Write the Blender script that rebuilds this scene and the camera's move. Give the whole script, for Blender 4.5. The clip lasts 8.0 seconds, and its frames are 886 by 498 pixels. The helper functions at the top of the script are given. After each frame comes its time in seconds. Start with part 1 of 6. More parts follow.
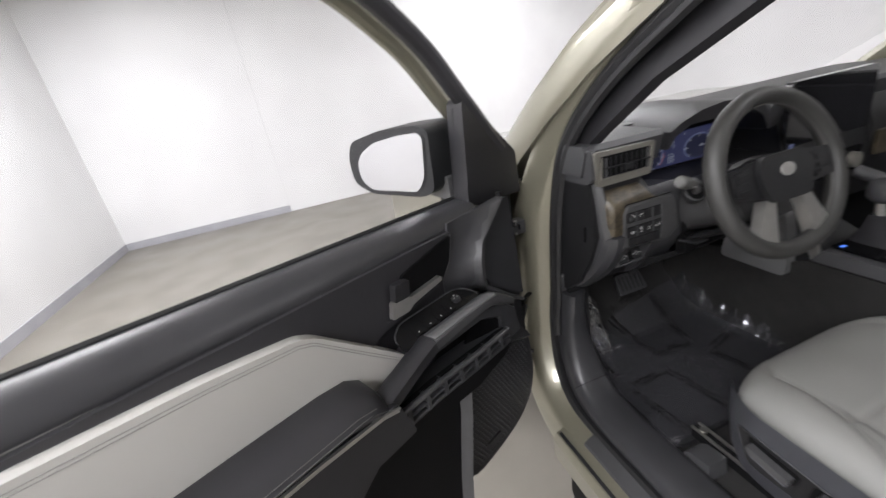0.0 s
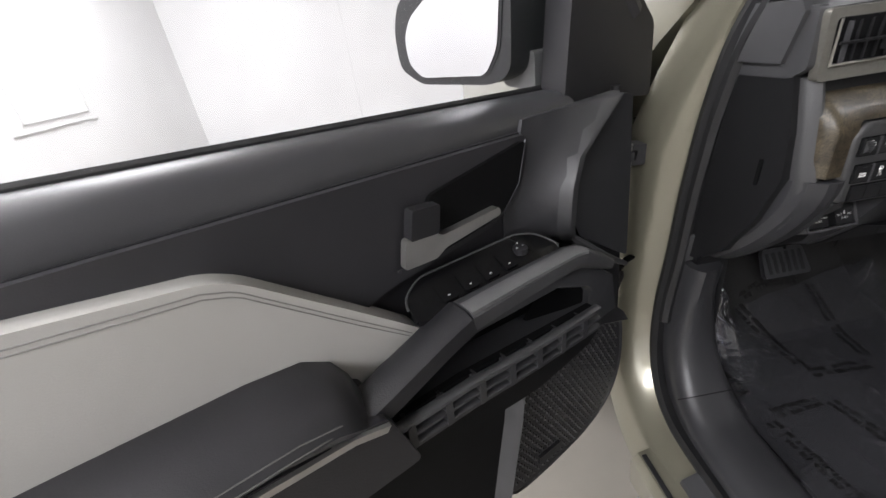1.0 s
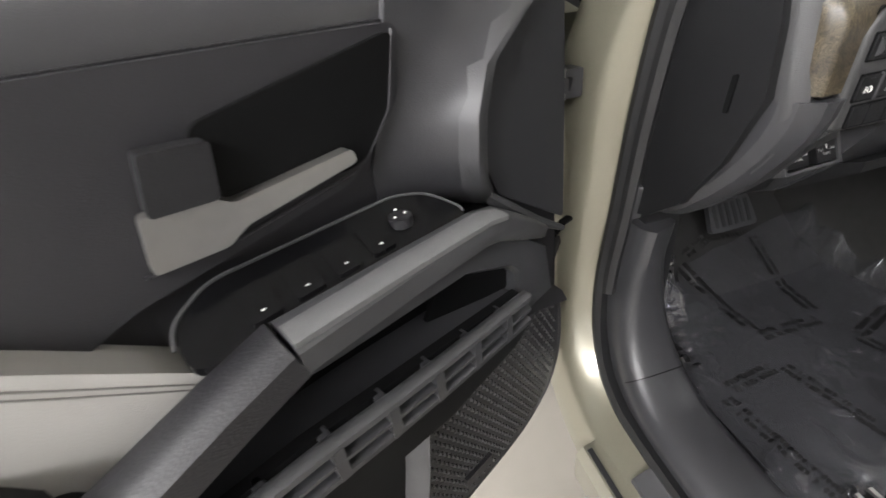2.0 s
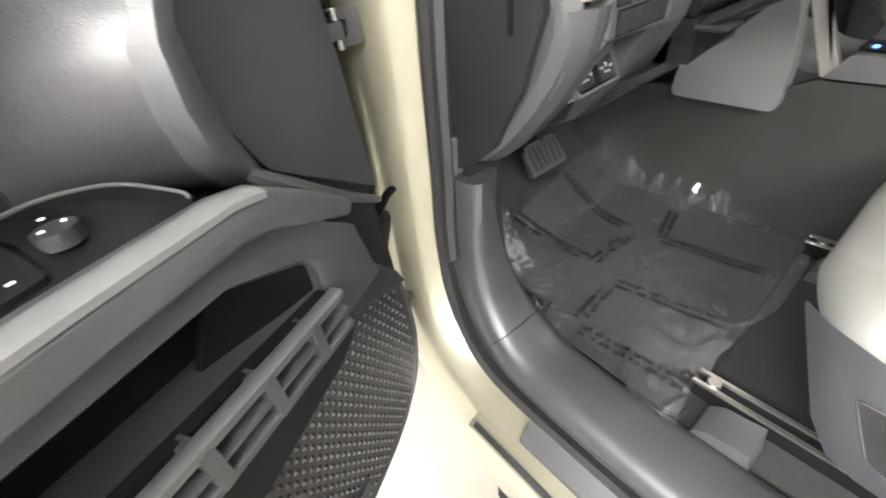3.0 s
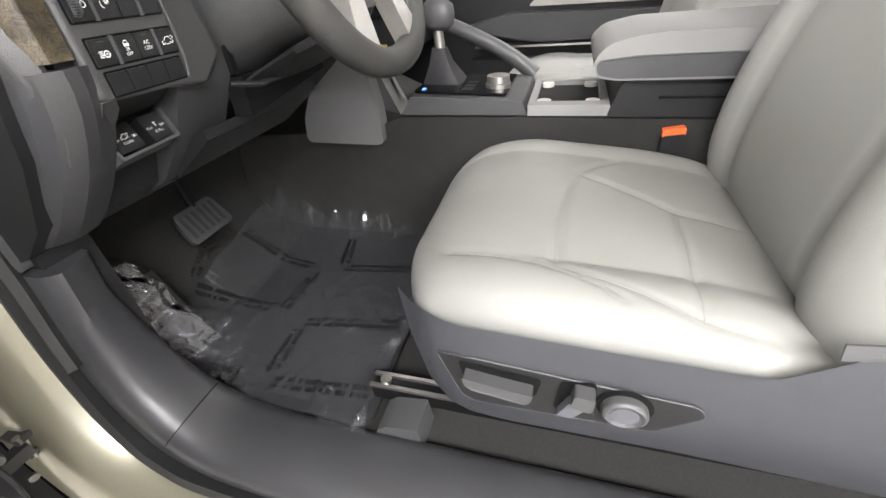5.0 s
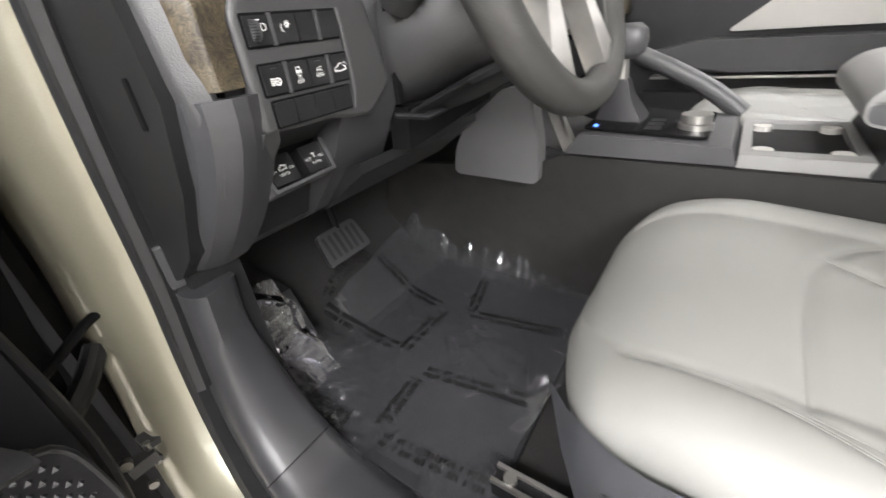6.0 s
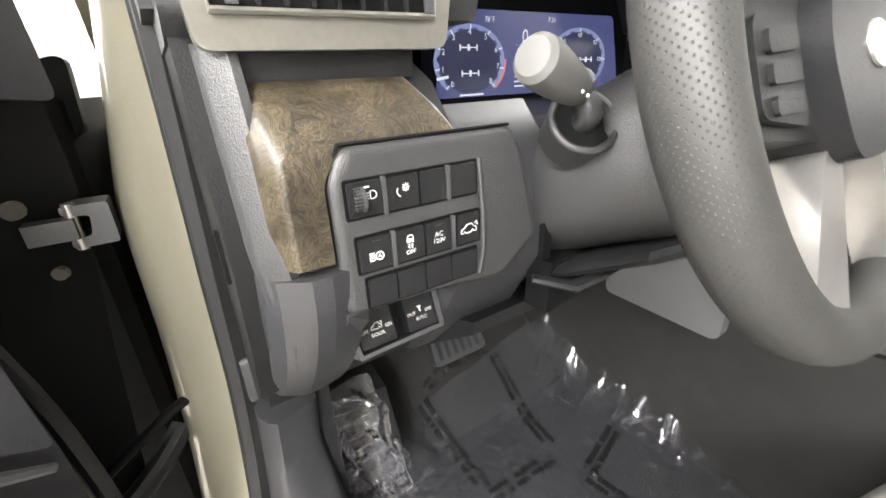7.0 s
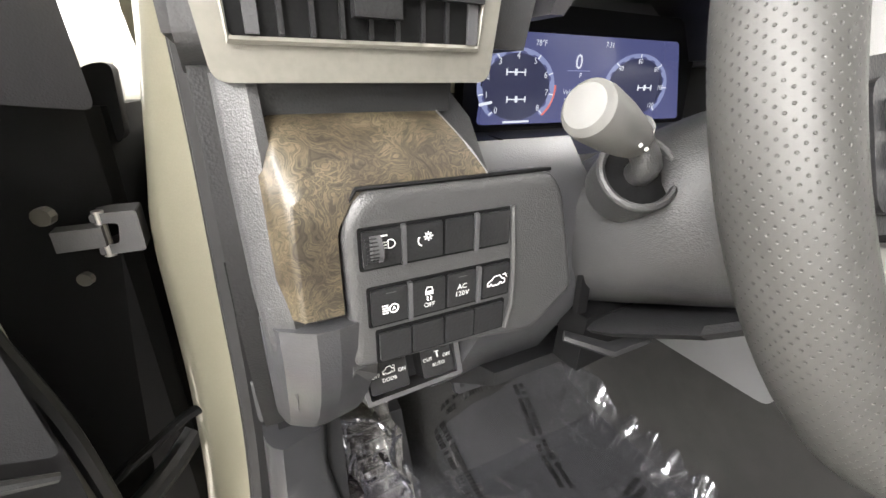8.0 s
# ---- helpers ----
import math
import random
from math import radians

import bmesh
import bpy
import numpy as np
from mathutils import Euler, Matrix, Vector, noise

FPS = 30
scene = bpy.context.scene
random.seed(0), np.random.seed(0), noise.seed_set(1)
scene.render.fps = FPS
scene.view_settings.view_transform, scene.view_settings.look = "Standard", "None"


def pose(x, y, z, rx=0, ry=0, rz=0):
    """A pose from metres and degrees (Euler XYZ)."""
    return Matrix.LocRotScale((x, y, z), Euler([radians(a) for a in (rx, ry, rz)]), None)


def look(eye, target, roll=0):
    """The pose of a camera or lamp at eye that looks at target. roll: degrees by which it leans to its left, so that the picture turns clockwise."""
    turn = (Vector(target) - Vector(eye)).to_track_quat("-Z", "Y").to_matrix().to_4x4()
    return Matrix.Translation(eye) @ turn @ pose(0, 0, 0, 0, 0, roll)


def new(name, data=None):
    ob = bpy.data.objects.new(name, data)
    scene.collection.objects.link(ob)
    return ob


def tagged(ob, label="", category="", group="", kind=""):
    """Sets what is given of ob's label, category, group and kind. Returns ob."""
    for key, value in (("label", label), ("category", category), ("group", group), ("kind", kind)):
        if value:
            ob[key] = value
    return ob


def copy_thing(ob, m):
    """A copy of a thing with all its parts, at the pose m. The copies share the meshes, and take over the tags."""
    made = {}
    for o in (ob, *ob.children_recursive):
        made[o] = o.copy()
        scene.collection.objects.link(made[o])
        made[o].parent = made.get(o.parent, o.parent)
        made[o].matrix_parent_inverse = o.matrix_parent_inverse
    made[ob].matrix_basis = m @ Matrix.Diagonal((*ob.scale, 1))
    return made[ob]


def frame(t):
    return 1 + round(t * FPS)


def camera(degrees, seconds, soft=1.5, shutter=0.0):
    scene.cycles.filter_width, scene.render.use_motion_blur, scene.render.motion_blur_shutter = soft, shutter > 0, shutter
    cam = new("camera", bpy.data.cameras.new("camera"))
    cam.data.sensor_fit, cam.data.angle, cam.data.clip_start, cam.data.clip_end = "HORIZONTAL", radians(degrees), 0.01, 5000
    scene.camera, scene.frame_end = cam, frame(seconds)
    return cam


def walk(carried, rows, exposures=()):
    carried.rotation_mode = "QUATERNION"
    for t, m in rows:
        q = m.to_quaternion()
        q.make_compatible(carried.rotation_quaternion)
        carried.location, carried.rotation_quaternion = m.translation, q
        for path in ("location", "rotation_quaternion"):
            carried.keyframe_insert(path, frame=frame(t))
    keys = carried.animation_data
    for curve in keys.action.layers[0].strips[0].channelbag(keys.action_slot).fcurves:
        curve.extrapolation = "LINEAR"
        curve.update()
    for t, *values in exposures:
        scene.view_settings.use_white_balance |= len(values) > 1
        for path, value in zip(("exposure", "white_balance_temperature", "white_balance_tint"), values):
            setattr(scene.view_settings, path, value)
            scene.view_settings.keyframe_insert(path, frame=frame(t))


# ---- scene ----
cam = camera(94.9, 8.0, shutter=0.25)
PATH = [
    (0, (-0.366, 0.268, 1.535), (0.120, 2.060, 0.790), -10.5),
    (0.25, (-0.352, 0.400, 1.452), (-0.008, 2.215, 0.694), -9.0),
    (0.5, (-0.344, 0.466, 1.408), (-0.07, 2.29, 0.636), -8.0),
    (1, (-0.281, 0.545, 1.369), (-0.194, 2.317, 0.445), -8.5),
    (1.2, (-0.28, 0.586, 1.347), (-0.154, 2.337, 0.389), -8.1),
    (2.5, (-0.127, 0.743, 1.233), (0.401, 2.267, 0.051), -8.8),
    (3, (-0.112, 0.755, 1.202), (0.77, 2.075, -0.014), -9.2),
    (3.5, (-0.069, 0.699, 1.18), (1.175, 1.685, -0.037), -7.8),
    (4, (-0.05, 0.636, 1.176), (1.411, 1.297, -0.02), -7.0),
    (5.3, (0.0, 0.578, 1.175), (1.579, 1.103, 0.066), -5.5),
    (5.5, (0.017, 0.593, 1.169), (1.566, 1.243, 0.084), -5.8),
    (6, (0.072, 0.675, 1.17), (1.467, 1.721, 0.192), -6.4),
    (6.5, (0.144, 0.742, 1.203), (1.33, 2.105, 0.346), -4.9),
    (7, (0.2, 0.771, 1.241), (1.197, 2.32, 0.461), -2.5),
    (7.5, (0.217, 0.794, 1.255), (1.096, 2.422, 0.494), -0.5),
    (8, (0.225, 0.798, 1.259), (1.078, 2.439, 0.497), 0.5),
]
EXPOSURES = [(0.0, -0.12, 6250, 13), (1.2, -0.1, 6250, 13), (2.4, 1.35, 6500, 10), (3.0, 1.98, 6600, 9), (4.2, 1.75, 6650, 9), (5.3, 1.22, 6450, 11), (6.2, 1.36, 6450, 11), (7.0, 1.85, 6550, 10), (8.0, 1.95, 6600, 10)]
walk(cam, [(t, look(eye, target, roll)) for t, eye, target, roll in PATH], EXPOSURES)

# ---------------------------------------------------------------- world and lamps
world = bpy.data.worlds.new("world")
scene.world = world
world.use_nodes = True
world.node_tree.nodes["Background"].inputs[0].default_value = (1.0, 0.98, 0.95, 1)
world.node_tree.nodes["Background"].inputs[1].default_value = 0.3


def area(name, place, size, power, target):
    lamp = bpy.data.lights.new(name, "AREA")
    lamp.shape, lamp.size, lamp.size_y, lamp.energy = "RECTANGLE", size[0], size[1], power
    lamp.color = (1.0, 0.985, 0.965)
    ob = new(name, lamp)
    ob.matrix_world = look(place, target)
    return ob


# added lamps out of view; places and powers set for room and cabin brightness
LAMPS = [(-2.4, -2.2, 190), (-2.4, 0.8, 105), (-2.4, 4.2, 135), (2.8, -0.8, 95), (2.8, 5.2, 85)]
for lx, ly, power in LAMPS:
    area("added_ceiling_lamp", (lx, ly, 3.38), (1.2, 2.4), power, (lx, ly + 0.001, 0))

# ---------------------------------------------------------------- materials
def mat(name, colour, rough=0.5, metal=0.0, coat=0.0, noise_scale=0.0, amount=0.0, bump=0.0, bump_scale=300.0, second=None, spec=0.5,
        rough_var=0.0):
    m = bpy.data.materials.new(name)
    m.use_nodes = True
    nt = m.node_tree
    b = nt.nodes["Principled BSDF"]
    b.inputs["Base Color"].default_value = (*colour, 1)
    b.inputs["Roughness"].default_value = rough
    b.inputs["Metallic"].default_value = metal
    b.inputs["Coat Weight"].default_value = coat
    b.inputs["Coat Roughness"].default_value = 0.05
    b.inputs["Specular IOR Level"].default_value = spec
    tc = nt.nodes.new("ShaderNodeTexCoord")
    if amount:
        n = nt.nodes.new("ShaderNodeTexNoise")
        n.inputs["Scale"].default_value = noise_scale
        n.inputs["Detail"].default_value = 6
        nt.links.new(tc.outputs["Object"], n.inputs["Vector"])
        mix = nt.nodes.new("ShaderNodeMix")
        mix.data_type = "RGBA"
        other = second or tuple(c * 0.6 for c in colour)
        mix.inputs[6].default_value = (*colour, 1)
        mix.inputs[7].default_value = (*other, 1)
        ramp = nt.nodes.new("ShaderNodeMapRange")
        ramp.inputs[1].default_value, ramp.inputs[2].default_value = 0.38, 0.66
        ramp.inputs[4].default_value = amount
        nt.links.new(n.outputs["Fac"], ramp.inputs[0])
        nt.links.new(ramp.outputs[0], mix.inputs[0])
        nt.links.new(mix.outputs[2], b.inputs["Base Color"])
        if rough_var:
            rr = nt.nodes.new("ShaderNodeMapRange")
            rr.inputs[3].default_value, rr.inputs[4].default_value = rough - rough_var, rough + rough_var
            nt.links.new(n.outputs["Fac"], rr.inputs[0])
            nt.links.new(rr.outputs[0], b.inputs["Roughness"])
    if bump:
        v = nt.nodes.new("ShaderNodeTexVoronoi")
        v.inputs["Scale"].default_value = bump_scale
        nt.links.new(tc.outputs["Object"], v.inputs["Vector"])
        bp = nt.nodes.new("ShaderNodeBump")
        bp.inputs["Strength"].default_value = bump * 0.6
        bp.inputs["Distance"].default_value = 0.001
        nt.links.new(v.outputs["Distance"], bp.inputs["Height"])
        nt.links.new(bp.outputs["Normal"], b.inputs["Normal"])
    return m


def burl_wood():
    """Dark brown burl: contour-like figure from a strongly warped noise, with darker clouds and fine pores."""
    m = mat("burl_wood", (0.1, 0.07, 0.045), 0.42, coat=0.08)
    nt = m.node_tree
    b = nt.nodes["Principled BSDF"]
    tc = nt.nodes.new("ShaderNodeTexCoord")
    warp = nt.nodes.new("ShaderNodeTexNoise")
    warp.inputs["Scale"].default_value, warp.inputs["Detail"].default_value = 24, 3
    nt.links.new(tc.outputs["Object"], warp.inputs["Vector"])
    add = nt.nodes.new("ShaderNodeMix")
    add.data_type = "VECTOR"
    add.inputs[0].default_value = 0.07
    nt.links.new(tc.outputs["Object"], add.inputs[4])
    nt.links.new(warp.outputs["Color"], add.inputs[5])
    n = nt.nodes.new("ShaderNodeTexNoise")
    n.inputs["Scale"].default_value, n.inputs["Detail"].default_value, n.inputs["Distortion"].default_value = 36, 6, 2.2
    nt.links.new(add.outputs[1], n.inputs["Vector"])
    ramp = nt.nodes.new("ShaderNodeValToRGB")
    e = ramp.color_ramp.elements
    e[0].position, e[0].color = 0.22, (0.016, 0.012, 0.008, 1)
    e[1].position, e[1].color = 0.80, (0.078, 0.064, 0.042, 1)
    for pos, k in ((0.32, 0.55), (0.37, 0.20), (0.42, 0.95), (0.455, 0.30), (0.49, 1.35), (0.525, 0.38), (0.56, 1.15), (0.60, 0.25), (0.66, 1.3), (0.71, 0.4)):
        e.new(pos).color = (0.076 * k, 0.063 * k, 0.042 * k, 1)
    nt.links.new(n.outputs["Fac"], ramp.inputs[0])
    big = nt.nodes.new("ShaderNodeTexNoise")
    big.inputs["Scale"].default_value, big.inputs["Detail"].default_value = 34, 4
    nt.links.new(tc.outputs["Object"], big.inputs["Vector"])
    r2 = nt.nodes.new("ShaderNodeValToRGB")
    r2.color_ramp.elements[0].position, r2.color_ramp.elements[0].color = 0.36, (0.45, 0.40, 0.36, 1)
    r2.color_ramp.elements[1].position, r2.color_ramp.elements[1].color = 0.58, (1.15, 1.12, 1.05, 1)
    nt.links.new(big.outputs["Fac"], r2.inputs[0])
    mx = nt.nodes.new("ShaderNodeMix")
    mx.data_type, mx.blend_type = "RGBA", "MULTIPLY"
    mx.inputs[0].default_value = 0.8
    nt.links.new(ramp.outputs[0], mx.inputs[6])
    nt.links.new(r2.outputs[0], mx.inputs[7])
    nt.links.new(mx.outputs[2], b.inputs["Base Color"])
    return m


def clear(name, tint, alpha, rough):
    m = mat(name, tint, rough)
    m.node_tree.nodes["Principled BSDF"].inputs["Alpha"].default_value = alpha
    return m


def glow(name, colour, strength):
    m = mat(name, (0.02, 0.02, 0.03), 0.15)
    b = m.node_tree.nodes["Principled BSDF"]
    b.inputs["Emission Color"].default_value = (*colour, 1)
    b.inputs["Emission Strength"].default_value = strength
    return m


def perforated(name, colour, scale, pocket=0.24):
    """Leather with rows of small punched holes."""
    m = mat(name, colour, 0.5, bump=0.25, bump_scale=900)
    nt = m.node_tree
    b = nt.nodes["Principled BSDF"]
    uv = nt.nodes.new("ShaderNodeUVMap")
    v = nt.nodes.new("ShaderNodeTexVoronoi")
    v.inputs["Scale"].default_value = scale
    v.inputs["Randomness"].default_value = 0.0
    nt.links.new(uv.outputs[0], v.inputs["Vector"])
    lt = nt.nodes.new("ShaderNodeMapRange")
    lt.inputs[1].default_value, lt.inputs[2].default_value = pocket - 0.07, pocket + 0.05
    nt.links.new(v.outputs["Distance"], lt.inputs[0])
    mx = nt.nodes.new("ShaderNodeMix")
    mx.data_type = "RGBA"
    mx.inputs[6].default_value = (*(c * 0.72 for c in colour), 1)
    mx.inputs[7].default_value = (*colour, 1)
    nt.links.new(lt.outputs[0], mx.inputs[0])
    nt.links.new(mx.outputs[2], b.inputs["Base Color"])
    bp = nt.nodes.new("ShaderNodeBump")
    bp.inputs["Strength"].default_value, bp.inputs["Distance"].default_value = 0.45, 0.0012
    nt.links.new(lt.outputs[0], bp.inputs["Height"])
    nt.links.new(bp.outputs["Normal"], b.inputs["Normal"])
    return m


WALL = mat("white_wall_paint", (0.82, 0.82, 0.82), 0.5, noise_scale=1.1, amount=0.5, second=(0.70, 0.695, 0.70), bump=0.03, bump_scale=8)
FLOOR = mat("sealed_concrete", (0.22, 0.203, 0.176), 0.4, noise_scale=2.5, amount=0.6, second=(0.165, 0.151, 0.129), rough_var=0.1, bump=0.05, bump_scale=60)
COVE = mat("grey_cove_base", (0.42, 0.42, 0.45), 0.4, noise_scale=4, amount=0.3)
MARK = mat("thin_grey_line", (0.66, 0.66, 0.66), 0.5)
CRACK = mat("crack_line", (0.34, 0.33, 0.31), 0.6)
BRIGHTGREY = mat("light_grey_plastic", (0.13, 0.13, 0.132), 0.44, noise_scale=18, amount=0.3, second=(0.105, 0.105, 0.108), bump=0.35, bump_scale=900)
SILLPL = mat("dark_sill_plastic", (0.034, 0.034, 0.037), 0.34, noise_scale=14, amount=0.4, second=(0.044, 0.044, 0.047), bump=0.2, bump_scale=800, rough_var=0.08)
VINYL = mat("belt_vinyl", (0.030, 0.030, 0.033), 0.36, noise_scale=12, amount=0.4, second=(0.04, 0.04, 0.043), bump=0.2, bump_scale=850, rough_var=0.06)
PAINT = mat("khaki_car_paint", (0.245, 0.231, 0.176), 0.30, 0.45, coat=0.9, noise_scale=900, amount=0.25, second=(0.33, 0.313, 0.245))
MIDGREY = mat("mid_grey_plastic", (0.042, 0.042, 0.0430), 0.42, noise_scale=18, amount=0.3, second=(0.036, 0.036, 0.0370), bump=0.4, bump_scale=900)
BLACK = mat("grained_black_plastic", (0.0115, 0.0115, 0.0124), 0.44, noise_scale=40, amount=0.4, second=(0.010, 0.010, 0.0112), bump=0.28, bump_scale=620, spec=0.38)
SOFT = mat("soft_black_vinyl", (0.018, 0.0175, 0.0197), 0.40, noise_scale=14, amount=0.4, second=(0.023, 0.0224, 0.0252), bump=0.16, bump_scale=850, spec=0.42)
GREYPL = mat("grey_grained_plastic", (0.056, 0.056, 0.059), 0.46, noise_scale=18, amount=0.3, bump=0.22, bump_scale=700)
# near-black for black plastic parts, and for shade painted into recesses and gaps
DEEP = mat("deep_black_plastic_and_shade", (0.004, 0.004, 0.0044), 0.62, noise_scale=30, amount=0.3, bump=0.1, bump_scale=500, spec=0.16)
GLOSSY = mat("gloss_black_plastic", (0.005, 0.005, 0.0056), 0.14, spec=0.14)
RUBBER = mat("black_rubber", (0.014, 0.014, 0.015), 0.55, noise_scale=30, amount=0.4, bump=0.1, bump_scale=400)
LEATHER = mat("light_grey_leather", (0.192, 0.190, 0.180), 0.52, noise_scale=9, amount=0.3, second=(0.178, 0.176, 0.167), bump=0.22, bump_scale=1100)
PADGREY = mat("light_grey_pad", (0.46, 0.45, 0.425), 0.48, noise_scale=9, amount=0.3, second=(0.43, 0.42, 0.395), bump=0.22, bump_scale=1100)
SILVER = mat("satin_silver_trim", (0.5, 0.49, 0.47), 0.3, 0.85, noise_scale=60, amount=0.2)
WARMSILVER = mat("warm_silver_paint", (0.25, 0.24, 0.213), 0.36, 0.55, noise_scale=200, amount=0.2)
BOLT = mat("dull_zinc", (0.25, 0.245, 0.23), 0.4, 0.9, noise_scale=40, amount=0.4)
KNOB = mat("light_grey_knob", (0.10, 0.099, 0.095), 0.5, noise_scale=90, amount=0.3, second=(0.12, 0.118, 0.113), bump=0.12, bump_scale=1500)
PADSEAM = mat("pad_seam", (0.27, 0.262, 0.245), 0.6)
STEEL = mat("zinc_steel", (0.46, 0.45, 0.43), 0.32, 0.95, noise_scale=40, amount=0.4)
CARPET = mat("black_carpet", (0.022, 0.0215, 0.021), 0.95, noise_scale=260, amount=0.7, second=(0.028, 0.0275, 0.028), spec=0.2, bump=0.3, bump_scale=420)
MATC = mat("floor_mat_carpet", (0.013, 0.013, 0.0145), 0.95, noise_scale=200, amount=0.6, second=(0.022, 0.0215, 0.024), spec=0.2, bump=0.7, bump_scale=420)


def film_sheet(name, milk, tint, ior):
    """Thin clear film: see-through, a little milky, with a sharp gloss."""
    m = bpy.data.materials.new(name)
    m.use_nodes = True
    nt = m.node_tree
    nt.nodes.remove(nt.nodes["Principled BSDF"])
    out = nt.nodes["Material Output"]
    tr, df, gl = (nt.nodes.new("ShaderNodeBsdf" + k) for k in ("Transparent", "Diffuse", "Glossy"))
    tr.inputs[0].default_value = (0.86, 0.86, 0.88, 1)
    df.inputs[0].default_value = tint
    gl.inputs[0].default_value = (0.95, 0.95, 1.0, 1)
    gl.inputs["Roughness"].default_value = 0.06
    a, b = nt.nodes.new("ShaderNodeMixShader"), nt.nodes.new("ShaderNodeMixShader")
    a.inputs[0].default_value = milk
    fr = nt.nodes.new("ShaderNodeFresnel")
    fr.inputs[0].default_value = ior
    nt.links.new(tr.outputs[0], a.inputs[1])
    nt.links.new(df.outputs[0], a.inputs[2])
    nt.links.new(fr.outputs[0], b.inputs[0])
    nt.links.new(a.outputs[0], b.inputs[1])
    nt.links.new(gl.outputs[0], b.inputs[2])
    nt.links.new(b.outputs[0], out.inputs[0])
    return m


FILM = film_sheet("clear_film", 0.12, (0.20, 0.20, 0.22, 1), 1.7)
BAGFILM = film_sheet("crumpled_milky_film", 0.27, (0.34, 0.33, 0.31, 1), 1.55)
INK = mat("black_print", (0.006, 0.006, 0.006), 0.5)
WHITE = mat("white_symbol_paint", (0.85, 0.85, 0.83), 0.5)
ORANGE = mat("orange_button", (0.75, 0.13, 0.035), 0.35)
YELLOW = mat("yellow_tag", (0.75, 0.55, 0.12), 0.5)
THREAD = mat("grey_thread", (0.13, 0.127, 0.12), 0.7)
SEAM = mat("leather_seam", (0.175, 0.172, 0.162), 0.6)
SHIELD = mat("blue_grey_plastic", (0.088, 0.090, 0.102), 0.32, noise_scale=16, amount=0.3, second=(0.075, 0.077, 0.088), bump=0.16, bump_scale=800, rough_var=0.05)
TUNNEL = mat("dark_tunnel_trim", (0.021, 0.0203, 0.0195), 0.7, noise_scale=30, amount=0.4, bump=0.2, bump_scale=500, spec=0.25)
COLUMN = mat("dark_column_plastic", (0.028, 0.028, 0.0288), 0.42, noise_scale=18, amount=0.3, second=(0.024, 0.024, 0.0247), bump=0.4, bump_scale=900)
LIDGREY = mat("light_grey_vinyl", (0.20, 0.198, 0.195), 0.48, noise_scale=14, amount=0.3, second=(0.175, 0.173, 0.171), bump=0.2, bump_scale=900)
DOORBLACK = mat("grained_door_plastic", (0.021, 0.0205, 0.0228), 0.42, noise_scale=40, amount=0.4, second=(0.0175, 0.0172, 0.0190), bump=0.28, bump_scale=620, spec=0.42)
DOORSOFT = mat("soft_door_vinyl", (0.029, 0.0283, 0.0315), 0.40, noise_scale=14, amount=0.4, second=(0.035, 0.0342, 0.038), bump=0.16, bump_scale=850, spec=0.45)
WOOD = burl_wood()
RIM = perforated("perforated_black_leather", (0.036, 0.0355, 0.0335), 1.0, 0.14)
GLASS = clear("window_glass", (0.02, 0.03, 0.025), 0.07, 0.0)
MIRROR = mat("mirror_glass", (0.82, 0.82, 0.84), 0.02, 1.0)
SCREEN = glow("blue_display", (0.040, 0.045, 0.112), 0.5)
DIALFACE = glow("dark_blue_display", (0.028, 0.031, 0.070), 0.3)
SCREENWHITE = glow("display_white", (0.85, 0.9, 1.0), 0.24)
SCREENBLUE = glow("display_light_blue", (0.26, 0.30, 0.52), 0.25)
SCREENRED = glow("display_red", (0.9, 0.22, 0.18), 0.22)
DARKSCREEN = mat("dark_touch_screen", (0.012, 0.012, 0.014), 0.06, coat=0.6)
LAMPFACE = glow("lamp_diffuser", (1.0, 0.985, 0.965), 6.0)


# ---------------------------------------------------------------- mesh helpers
def part(name, bm, material, parent=None, label="", sharp=32):
    me = bpy.data.meshes.new(name)
    bmesh.ops.recalc_face_normals(bm, faces=bm.faces[:])
    bm.to_mesh(me)
    bm.free()
    me.materials.append(material)
    for p in me.polygons:
        p.use_smooth = True
    me.set_sharp_from_angle(angle=radians(sharp))
    ob = new(name, me)
    if parent:
        ob.parent = parent
    if label:
        ob["label"] = label
    return ob


def same(p):
    return Vector(p)


def soften(bm, bev, seg=2, angle=20):
    if bev:
        edges = [e for e in bm.edges if len(e.link_faces) == 2 and e.calc_face_angle(0) > radians(angle)]
        bmesh.ops.bevel(bm, geom=edges, offset=bev, segments=seg, profile=0.6, affect="EDGES", clamp_overlap=True)


def prism(points, h0, h1, f, bev=0.0, seg=2, bm=None, top=None):
    """A slab: the outline (u, v) from height h0 to h1, laid into the world by f(u, v, h). top: another outline for the h1 side."""
    b = bmesh.new()
    low = [b.verts.new((u, v, h0)) for u, v in points]
    high = [b.verts.new((u, v, h1)) for u, v in (top or points)]
    n = len(points)
    b.faces.new(low[::-1])
    b.faces.new(high)
    for i in range(n):
        b.faces.new((low[i], low[(i + 1) % n], high[(i + 1) % n], high[i]))
    soften(b, bev, seg)
    for v in b.verts:
        v.co = f(*v.co)
    return merge(bm, b)


def merge(bm, b):
    if bm is None:
        return b
    me = bpy.data.meshes.new("scratch")
    b.to_mesh(me)
    b.free()
    bm.from_mesh(me)
    bpy.data.meshes.remove(me)
    return bm


